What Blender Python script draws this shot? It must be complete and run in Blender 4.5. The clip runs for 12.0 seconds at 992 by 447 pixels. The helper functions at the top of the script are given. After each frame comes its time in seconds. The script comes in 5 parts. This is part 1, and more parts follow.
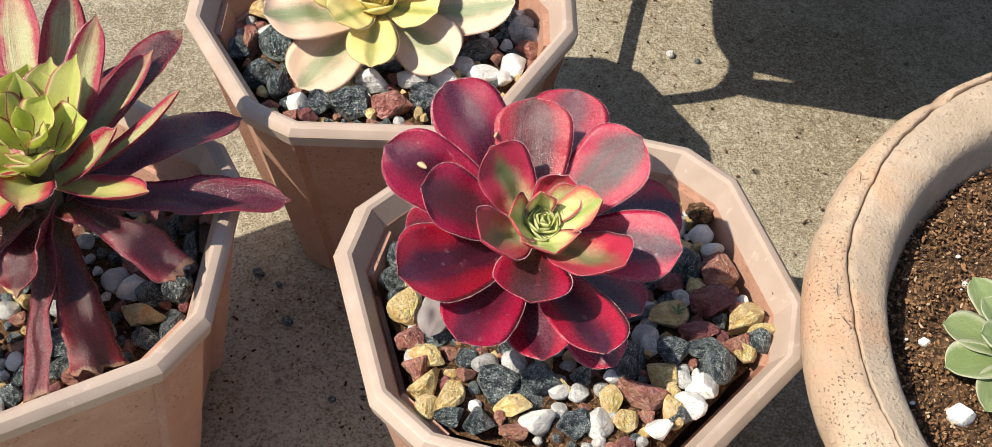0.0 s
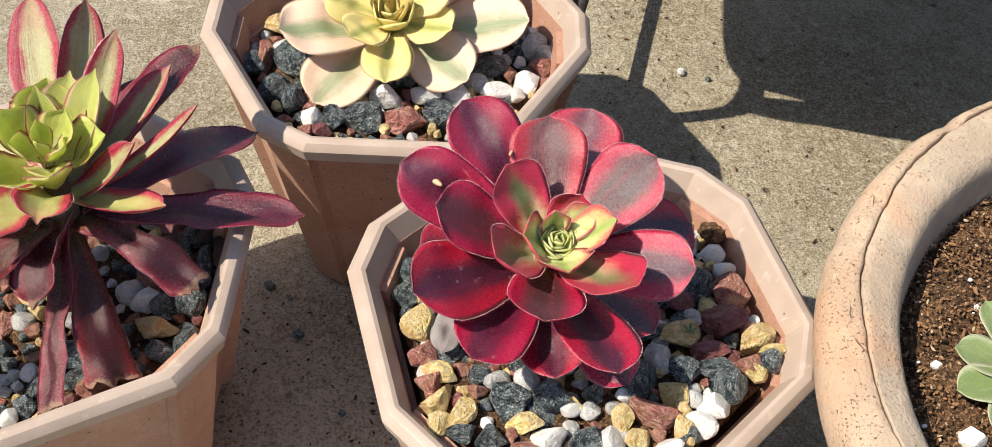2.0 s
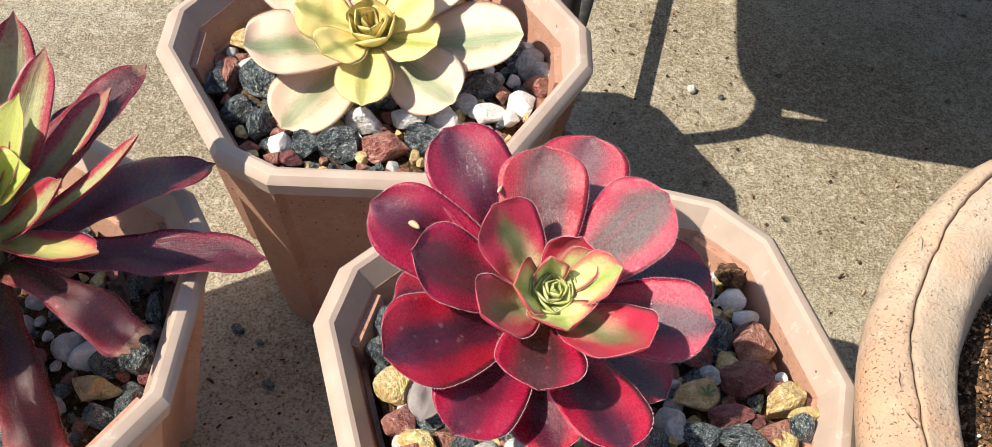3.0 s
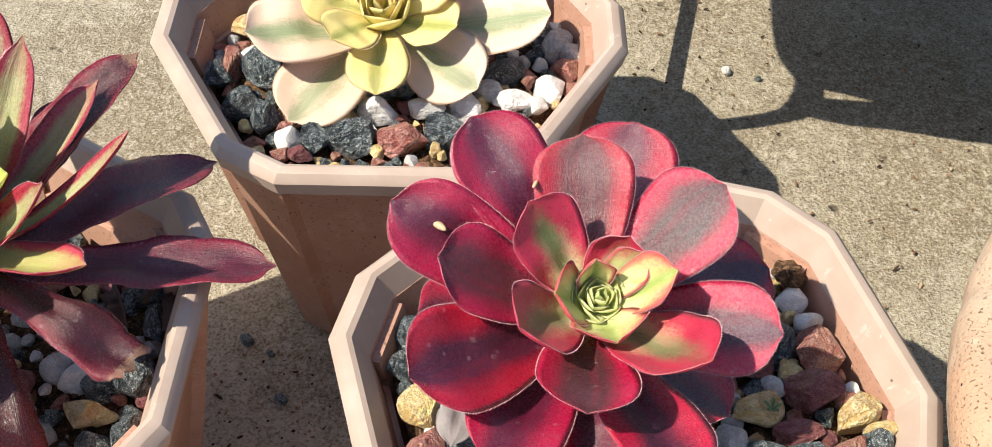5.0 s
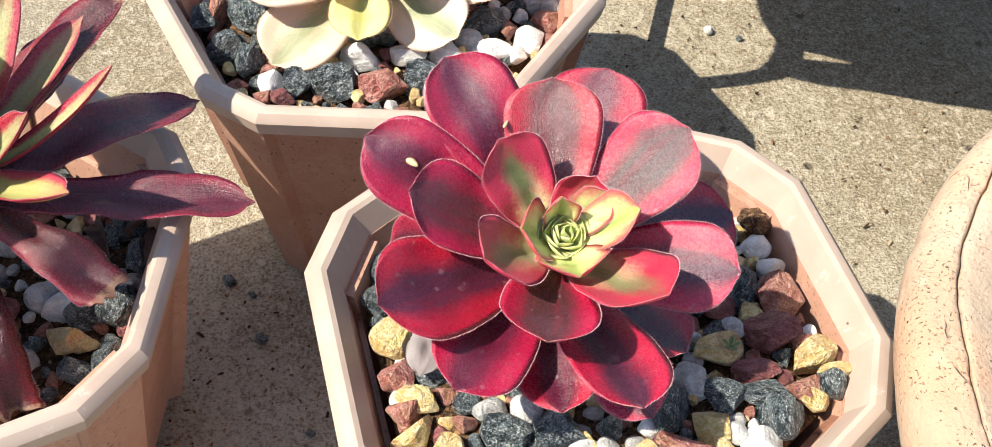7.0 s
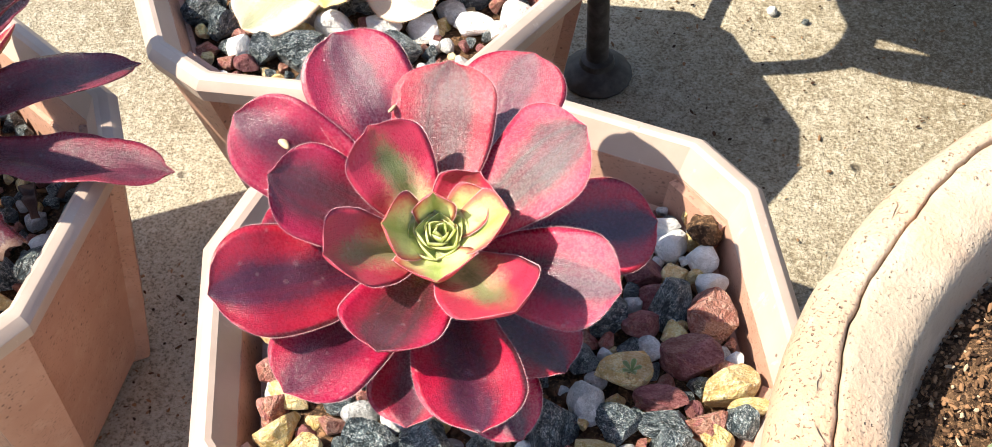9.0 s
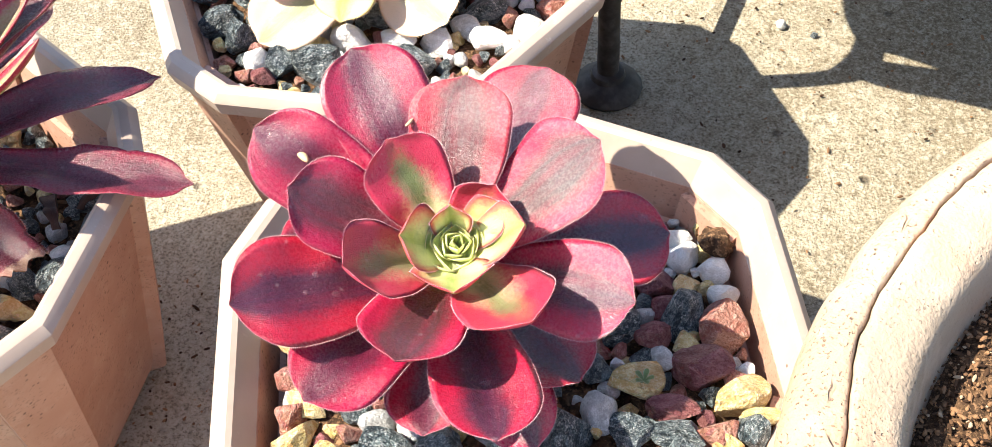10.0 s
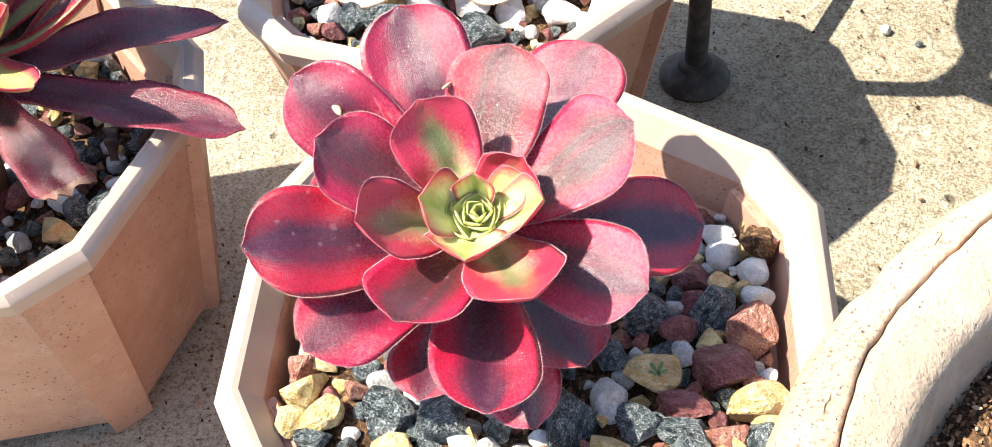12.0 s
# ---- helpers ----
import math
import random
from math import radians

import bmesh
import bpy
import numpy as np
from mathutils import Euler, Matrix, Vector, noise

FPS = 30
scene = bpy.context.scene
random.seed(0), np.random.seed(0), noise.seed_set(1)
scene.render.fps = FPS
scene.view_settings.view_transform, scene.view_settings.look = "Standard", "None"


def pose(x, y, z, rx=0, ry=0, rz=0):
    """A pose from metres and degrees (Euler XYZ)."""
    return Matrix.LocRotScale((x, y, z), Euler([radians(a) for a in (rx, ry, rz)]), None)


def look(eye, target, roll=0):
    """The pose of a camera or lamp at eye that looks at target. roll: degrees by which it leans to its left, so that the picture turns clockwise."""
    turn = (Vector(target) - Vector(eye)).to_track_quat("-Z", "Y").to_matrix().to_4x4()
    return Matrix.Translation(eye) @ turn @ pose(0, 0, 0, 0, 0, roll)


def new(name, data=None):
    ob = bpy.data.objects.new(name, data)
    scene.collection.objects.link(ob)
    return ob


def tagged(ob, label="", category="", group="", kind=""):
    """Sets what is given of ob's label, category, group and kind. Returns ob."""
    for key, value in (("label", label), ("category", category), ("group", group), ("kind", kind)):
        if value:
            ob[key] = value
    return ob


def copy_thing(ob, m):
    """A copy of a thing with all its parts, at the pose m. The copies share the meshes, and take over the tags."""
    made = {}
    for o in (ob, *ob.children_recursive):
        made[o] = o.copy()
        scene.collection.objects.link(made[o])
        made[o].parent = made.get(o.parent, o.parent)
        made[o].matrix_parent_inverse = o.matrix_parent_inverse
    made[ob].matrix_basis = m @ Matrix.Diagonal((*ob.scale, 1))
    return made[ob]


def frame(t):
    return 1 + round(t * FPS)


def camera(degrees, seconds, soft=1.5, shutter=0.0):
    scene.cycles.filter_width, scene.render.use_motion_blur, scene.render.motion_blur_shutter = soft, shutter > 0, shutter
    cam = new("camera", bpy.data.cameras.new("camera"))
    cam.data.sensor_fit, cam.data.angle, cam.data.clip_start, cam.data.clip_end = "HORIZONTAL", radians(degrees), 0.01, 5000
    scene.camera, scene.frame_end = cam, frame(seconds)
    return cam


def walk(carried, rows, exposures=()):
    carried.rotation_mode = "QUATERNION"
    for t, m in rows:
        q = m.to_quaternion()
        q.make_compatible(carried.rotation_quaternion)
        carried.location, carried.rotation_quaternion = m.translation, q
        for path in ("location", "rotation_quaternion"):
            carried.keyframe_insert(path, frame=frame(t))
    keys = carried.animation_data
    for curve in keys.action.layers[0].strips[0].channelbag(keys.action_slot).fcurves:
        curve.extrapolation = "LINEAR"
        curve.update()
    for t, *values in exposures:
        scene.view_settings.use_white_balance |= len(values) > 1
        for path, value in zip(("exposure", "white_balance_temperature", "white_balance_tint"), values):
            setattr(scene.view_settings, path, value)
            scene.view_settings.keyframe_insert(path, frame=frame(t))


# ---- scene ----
cam = camera(46.0, 12.0, soft=0.4)
PATH = [
    (0.0, (-0.03846, -0.23218, 0.44066), (-0.02210, 0.02849, 0.13770), 3.67),
    (0.5, (-0.03920, -0.23142, 0.44050), (-0.02369, 0.02970, 0.13788), 3.73),
    (1.0, (-0.04157, -0.23126, 0.44347), (-0.02661, 0.03097, 0.14178), 3.73),
    (1.5, (-0.04176, -0.23190, 0.44331), (-0.02679, 0.03091, 0.14214), 3.89),
    (2.0, (-0.04227, -0.23168, 0.44353), (-0.02710, 0.03181, 0.14296), 4.12),
    (2.5, (-0.03845, -0.22297, 0.43865), (-0.02260, 0.04127, 0.13878), 4.15),
    (3.0, (-0.03515, -0.18798, 0.40991), (-0.02177, 0.07843, 0.11183), 3.61),
    (3.2, (-0.03359, -0.17905, 0.39843), (-0.02199, 0.08574, 0.09884), 3.43),
    (4.8, (-0.03644, -0.16176, 0.38750), (-0.02978, 0.10435, 0.08893), 1.38),
    (5.0, (-0.04023, -0.16069, 0.38266), (-0.03067, 0.10342, 0.08241), 1.82),
    (5.5, (-0.03990, -0.15943, 0.38185), (-0.02777, 0.10521, 0.08215), 2.11),
    (6.0, (-0.03910, -0.16030, 0.38418), (-0.02451, 0.10415, 0.08442), 2.62),
    (6.5, (-0.03889, -0.17133, 0.38360), (-0.02193, 0.09016, 0.08139), 3.35),
    (6.7, (-0.03888, -0.17724, 0.38632), (-0.02149, 0.08223, 0.08239), 3.65),
    (8.3, (0.02898, -0.13906, 0.36760), (-0.01567, 0.10232, 0.05179), -2.50),
    (8.5, (0.03330, -0.14101, 0.36625), (-0.01289, 0.10022, 0.05053), -2.64),
    (9.0, (0.04515, -0.14456, 0.37058), (-0.00970, 0.09600, 0.05574), -4.44),
    (9.5, (0.04517, -0.14592, 0.37263), (-0.01174, 0.09536, 0.05872), -4.55),
    (10.0, (0.04371, -0.14758, 0.37498), (-0.01374, 0.09526, 0.06237), -4.72),
    (10.5, (0.04315, -0.14699, 0.36733), (-0.01942, 0.09226, 0.05293), -4.45),
    (11.0, (0.05963, -0.14191, 0.36224), (-0.02908, 0.08923, 0.04807), -6.01),
    (11.5, (0.06316, -0.13912, 0.36285), (-0.03395, 0.08964, 0.04942), -6.55),
    (12.0, (0.06727, -0.14124, 0.36793), (-0.03033, 0.08730, 0.05449), -6.28),
]
# exposure follows the clip's own brightening
EXPO = [(0.0, 0.60, 6500, 10), (1.0, 0.52, 6500, 10), (2.0, 0.65, 6500, 10), (2.5, 0.77, 6500, 10), (3.0, 0.79, 6500, 10), (5.0, 0.82, 6450, 10), (5.5, 0.82, 6450, 10), (6.0, 1.11, 6400, 10), (6.5, 1.02, 6400, 10), (8.5, 1.43, 6420, 10), (9.0, 1.39, 6420, 10), (9.5, 1.54, 6400, 10), (10.5, 1.66, 6400, 10), (12.0, 1.73, 6380, 10)]
walk(cam, [(t, look(eye, target, roll)) for t, eye, target, roll in PATH], EXPO)

# ---- light: one sun from the left and slightly in front, open sky ----
TO_SUN = Vector((-0.735, -0.215, 1.0)).normalized()
sun = new("sun", bpy.data.lights.new("sun", "SUN"))
sun.data.energy, sun.data.angle, sun.data.color = 4.0, radians(0.6), (1.0, 0.915, 0.76)
sun.matrix_world = look(TO_SUN * 5, (0, 0, 0))
world = bpy.data.worlds.new("sky")
scene.world = world
world.use_nodes = True
wn = world.node_tree.nodes
sky = wn.new("ShaderNodeTexSky")
sky.sky_type, sky.sun_disc = "NISHITA", False
sky.sun_elevation = math.asin(TO_SUN.z)
sky.sun_rotation = math.atan2(TO_SUN.x, TO_SUN.y)
wn["Background"].inputs["Strength"].default_value = 0.083
world.node_tree.links.new(sky.outputs["Color"], wn["Background"].inputs["Color"])


# ---- node helpers ----
class Mat:
    """A small builder for node materials."""

    def __init__(self, name):
        self.m = bpy.data.materials.new(name)
        self.m.use_nodes = True
        self.t = self.m.node_tree
        self.bsdf = self.t.nodes["Principled BSDF"]
        self.tc = self.t.nodes.new("ShaderNodeTexCoord")

    def link(self, a, b):
        self.t.links.new(a, b)

    def put(self, socket, v):
        if hasattr(v, "is_output"):
            self.link(v, socket)
        elif isinstance(v, tuple) and len(v) == 3 and socket.type == "RGBA":
            socket.default_value = (*v, 1)
        else:
            socket.default_value = v

    def math(self, op, a, b=0.0, c=0.0, clamp=False):
        n = self.t.nodes.new("ShaderNodeMath")
        n.operation, n.use_clamp = op, clamp
        for i, v in enumerate((a, b, c)):
            self.put(n.inputs[i], v)
        return n.outputs[0]

    def noise(self, scale, detail=4.0, rough=0.55, coord="Object", stretch=None, distort=0.0):
        n = self.t.nodes.new("ShaderNodeTexNoise")
        n.inputs["Scale"].default_value, n.inputs["Detail"].default_value = scale, detail
        n.inputs["Roughness"].default_value, n.inputs["Distortion"].default_value = rough, distort
        self.link(self.coord(coord, stretch), n.inputs["Vector"])
        return n.outputs["Fac"]

    def coord(self, coord="Object", stretch=None):
        out = self.tc.outputs[coord]
        if stretch:
            n = self.t.nodes.new("ShaderNodeVectorMath")
            n.operation = "MULTIPLY"
            self.link(out, n.inputs[0])
            n.inputs[1].default_value = stretch
            out = n.outputs[0]
        return out

    def voronoi(self, scale, coord="Object", stretch=None, out="Distance", feature="F1"):
        n = self.t.nodes.new("ShaderNodeTexVoronoi")
        n.feature = feature
        n.inputs["Scale"].default_value = scale
        self.link(self.coord(coord, stretch), n.inputs["Vector"])
        return n.outputs[out]

    def ramp(self, fac, lo, hi, smooth=True):
        n = self.t.nodes.new("ShaderNodeMapRange")
        n.interpolation_type = "SMOOTHSTEP" if smooth else "LINEAR"
        n.inputs["From Min"].default_value, n.inputs["From Max"].default_value = lo, hi
        self.put(n.inputs["Value"], fac)
        return n.outputs[0]

    def mix(self, fac, a, b, mode="MIX"):
        n = self.t.nodes.new("ShaderNodeMix")
        n.data_type, n.blend_type = "RGBA", mode
        self.put(n.inputs[0], fac)
        self.put(n.inputs[6], a)
        self.put(n.inputs[7], b)
        return n.outputs[2]

    def island(self):
        r = self.math("ADD", self.random(), self.t.nodes.new("ShaderNodeNewGeometry").outputs["Random Per Island"])
        return self.math("FRACT", r)

    def random(self):
        return self.t.nodes.new("ShaderNodeObjectInfo").outputs["Random"]

    def vary(self, color, amount=0.3, hue=0.02, r=None):
        n = self.t.nodes.new("ShaderNodeHueSaturation")
        r = r or self.random()
        self.put(n.inputs["Value"], self.math("MULTIPLY_ADD", r, amount, 1 - amount / 2))
        self.put(n.inputs["Hue"], self.math("MULTIPLY_ADD", self.math("FRACT", self.math("MULTIPLY", r, 7.3)), hue, 0.5 - hue / 2))
        self.link(color, n.inputs["Color"])
        return n.outputs["Color"]

    def bump(self, height, strength=0.3, dist=0.001, under=None):
        n = self.t.nodes.new("ShaderNodeBump")
        n.inputs["Strength"].default_value, n.inputs["Distance"].default_value = strength, dist
        self.put(n.inputs["Height"], height)
        if under is not None:
            self.link(under, n.inputs["Normal"])
        return n.outputs["Normal"]

    def done(self, color, rough=0.6, normal=None, **more):
        self.put(self.bsdf.inputs["Base Color"], color)
        self.put(self.bsdf.inputs["Roughness"], rough)
        if normal is not None:
            self.link(normal, self.bsdf.inputs["Normal"])
        for key, v in more.items():
            self.put(self.bsdf.inputs[key.replace("_", " ")], v)
        return self.m


# ---- materials ----
def concrete():
    k = Mat("rough concrete")
    big, mid, grain, fine = k.noise(6, 5, 0.6, distort=0.4), k.noise(38, 6, 0.68, distort=0.5), k.noise(210, 5, 0.75), k.noise(800, 3, 0.65)
    c = k.mix(k.ramp(big, 0.36, 0.64), (0.285, 0.238, 0.162), (0.44, 0.395, 0.30))
    c = k.mix(k.math("MULTIPLY", k.ramp(mid, 0.50, 0.68), 0.4), c, (0.235, 0.19, 0.125))
    c = k.mix(k.math("MULTIPLY", k.ramp(mid, 0.44, 0.30), 0.45), c, (0.53, 0.48, 0.385))
    c = k.mix(k.math("MULTIPLY", k.ramp(grain, 0.52, 0.64), 0.6), c, (0.585, 0.525, 0.42))
    c = k.mix(k.math("MULTIPLY", k.ramp(grain, 0.45, 0.33), 0.65), c, (0.15, 0.112, 0.068))
    c = k.mix(k.math("MULTIPLY", k.ramp(fine, 0.52, 0.62), 0.6), c, (0.55, 0.50, 0.40))
    c = k.mix(k.math("MULTIPLY", k.ramp(fine, 0.47, 0.37), 0.65), c, (0.13, 0.10, 0.065))
    pit = k.math("MULTIPLY", k.ramp(k.voronoi(70), 0.22, 0.08), k.ramp(k.noise(26, 2), 0.54, 0.62))
    c = k.mix(k.math("MULTIPLY", pit, 0.75), c, (0.07, 0.055, 0.04))
    h = k.math("ADD", k.math("MULTIPLY", grain, 0.9), k.math("MULTIPLY", mid, 1.2))
    h = k.math("ADD", h, k.math("MULTIPLY", fine, 0.3))
    h = k.math("SUBTRACT", h, k.math("MULTIPLY", pit, 0.6))
    return k.done(c, 0.92, k.bump(h, 1.0, 0.0026), Specular_IOR_Level=0.2)


def plastic_pot():
    k = Mat("terracotta-coloured plastic")
    big, fine = k.noise(45, 4), k.noise(700, 3)
    c = k.mix(k.ramp(big, 0.3, 0.7), (0.43, 0.235, 0.165), (0.50, 0.295, 0.215))
    dust = k.ramp(k.noise(120, 5, 0.65), 0.48, 0.75)
    c = k.mix(k.math("MULTIPLY", dust, 0.35), c, (0.60, 0.43, 0.34))
    pit = k.math("MULTIPLY", k.ramp(k.noise(900, 2, 0.5, stretch=(1, 1, 1.6)), 0.60, 0.64), k.ramp(k.noise(75, 3), 0.38, 0.52))
    c = k.mix(k.math("MULTIPLY", pit, 0.45), c, (0.16, 0.075, 0.05))
    dots = k.math("MULTIPLY", k.ramp(k.voronoi(330), 0.20, 0.13), k.ramp(k.noise(40, 3), 0.42, 0.60))
    c = k.mix(k.math("MULTIPLY", dots, 0.75), c, (0.08, 0.035, 0.022))
    h = k.math("SUBTRACT", k.math("MULTIPLY", fine, 0.25), pit)
    return k.done(c, k.math("MULTIPLY_ADD", big, 0.2, 0.38), k.bump(h, 0.3, 0.0006), Specular_IOR_Level=0.4)


def plastic_rim():
    k = Mat("sun-bleached plastic rim")
    big = k.noise(60, 4)
    c = k.mix(k.ramp(big, 0.3, 0.7), (0.43, 0.33, 0.27), (0.49, 0.39, 0.325))
    scuff = k.ramp(k.noise(160, 5, 0.7, stretch=(1, 1, 0.4)), 0.60, 0.72)
    c = k.mix(k.math("MULTIPLY", scuff, 0.4), c, (0.78, 0.66, 0.58))
    pit = k.math("MULTIPLY", k.ramp(k.voronoi(150), 0.09, 0.05), k.ramp(k.noise(50, 2), 0.5, 0.6))
    c = k.mix(k.math("MULTIPLY", pit, 0.75), c, (0.10, 0.05, 0.035))
    h = k.math("SUBTRACT", k.math("MULTIPLY", k.noise(500, 3), 0.3), pit)
    return k.done(c, k.math("MULTIPLY_ADD", big, 0.25, 0.33), k.bump(h, 0.25, 0.0006), Specular_IOR_Level=0.45)


def terracotta(name, low, high, pits, cracks):
    k = Mat(name)
    big, mid, fine = k.noise(18, 4), k.noise(90, 5, 0.6), k.noise(900, 3)
    c = k.mix(k.ramp(big, 0.3, 0.7), low, high)
    c = k.mix(k.math("MULTIPLY", k.ramp(mid, 0.50, 0.70), 0.7), c, (0.56, 0.44, 0.33))
    c = k.mix(k.math("MULTIPLY", k.ramp(k.noise(700, 3, 0.7), 0.45, 0.30), 0.2), c, (0.30, 0.19, 0.13))
    stain = k.ramp(k.noise(24, 4, 0.6, distort=0.6), 0.55, 0.70)
    c = k.mix(k.math("MULTIPLY", stain, 0.5), c, (0.55, 0.315, 0.19))
    pit = k.math("MULTIPLY", k.ramp(k.noise(1150, 2, 0.5), 0.640, 0.680), k.ramp(k.noise(60, 4, 0.6), 0.40, 0.54))
    grit = k.math("MULTIPLY", k.ramp(k.voronoi(520), 0.20, 0.10), k.ramp(k.noise(140, 3), 0.50, 0.66))
    pit = k.math("MULTIPLY", k.math("MAXIMUM", pit, grit), pits)
    if cracks:
        bend = k.t.nodes.new("ShaderNodeVectorMath")
        bend.operation = "MULTIPLY_ADD"
        wob = k.t.nodes.new("ShaderNodeTexNoise")
        wob.inputs["Scale"].default_value, wob.inputs["Detail"].default_value = 45.0, 3.0
        k.link(k.tc.outputs["Object"], wob.inputs["Vector"])
        k.link(wob.outputs["Color"], bend.inputs[0])
        bend.inputs[1].default_value = (0.022, 0.022, 0.022)
        k.link(k.tc.outputs["Object"], bend.inputs[2])
        v = k.t.nodes.new("ShaderNodeTexVoronoi")
        v.feature = "DISTANCE_TO_EDGE"
        v.inputs["Scale"].default_value = 20.0
        k.link(bend.outputs[0], v.inputs["Vector"])
        crack = k.math("MULTIPLY", k.ramp(v.outputs["Distance"], 0.012, 0.003), k.ramp(k.noise(30, 3, 0.6), 0.52, 0.62))
        pit = k.math("MAXIMUM", pit, k.math("MULTIPLY", crack, cracks))
    c = k.mix(k.math("MULTIPLY", pit, 0.42), c, (0.20, 0.12, 0.085))
    h = k.math("ADD", k.math("MULTIPLY", fine, 0.2), k.math("MULTIPLY", mid, 0.5))
    h = k.math("SUBTRACT", h, k.math("MULTIPLY", pit, 0.9))
    return k.done(c, 0.85, k.bump(h, 1.0, 0.0022), Specular_IOR_Level=0.25)


def soil():
    k = Mat("peaty potting soil")
    a, b = k.noise(250, 6, 0.7), k.noise(900, 3, 0.7)
    c = k.mix(k.ramp(a, 0.35, 0.7), (0.035, 0.020, 0.012), (0.15, 0.085, 0.045))
    c = k.mix(k.math("MULTIPLY", k.ramp(b, 0.50, 0.64), 0.75), c, (0.34, 0.195, 0.105))
    h = k.math("ADD", a, k.math("MULTIPLY", b, 0.5))
    return k.done(c, 0.95, k.bump(h, 0.9, 0.002), Specular_IOR_Level=0.2)


def crumb():
    k = Mat("crumbs of peat and bark")
    isl = k.t.nodes.new("ShaderNodeNewGeometry").outputs["Random Per Island"]
    c = k.mix(k.ramp(isl, 0.1, 0.85), (0.038, 0.020, 0.012), (0.30, 0.165, 0.085))
    c = k.mix(k.math("MULTIPLY", k.ramp(isl, 0.93, 0.95), 0.8), c, (0.52, 0.40, 0.27))
    return k.done(c, 0.9, k.bump(k.noise(900, 3), 0.5, 0.0006), Specular_IOR_Level=0.2)


def stone_mat(name, dark, light, fleck, flecks=0.3, rough=0.7, relief=0.7, mottle=0.55):
    k = Mat(name)
    a, b, c1, d = k.noise(2.2, 5, 0.7), k.noise(9, 4, 0.7), k.noise(15, 3, 0.75), k.noise(5, 4, 0.65)
    c = k.mix(k.ramp(a, 0.40, 0.60), dark, light)
    c = k.mix(k.math("MULTIPLY", k.ramp(b, 0.47, 0.38), mottle), c, tuple(x * x / (x + 0.12) for x in dark))
    f = k.math("MULTIPLY", k.ramp(c1, 0.52, 0.58), k.ramp(d, 0.44, 0.56))
    c = k.mix(k.math("MULTIPLY", f, flecks), c, fleck)
    salt = k.noise(30, 3, 0.8)
    c = k.mix(k.math("MULTIPLY", k.math("MULTIPLY", k.ramp(salt, 0.53, 0.60), k.ramp(a, 0.36, 0.52)), 0.75 * flecks), c, fleck)
    c = k.mix(k.math("MULTIPLY", k.ramp(salt, 0.47, 0.39), 0.6), c, tuple(x * x / (x + 0.18) for x in dark))
    c = k.vary(c, 0.35, 0.03, k.island())
    h = k.math("ADD", k.math("MULTIPLY", d, 1.0), k.math("MULTIPLY", b, 0.6))
    h = k.math("ADD", h, k.math("MULTIPLY", c1, 0.35))
    return k.done(c, rough, k.bump(h, relief, 0.09), Specular_IOR_Level=0.45)


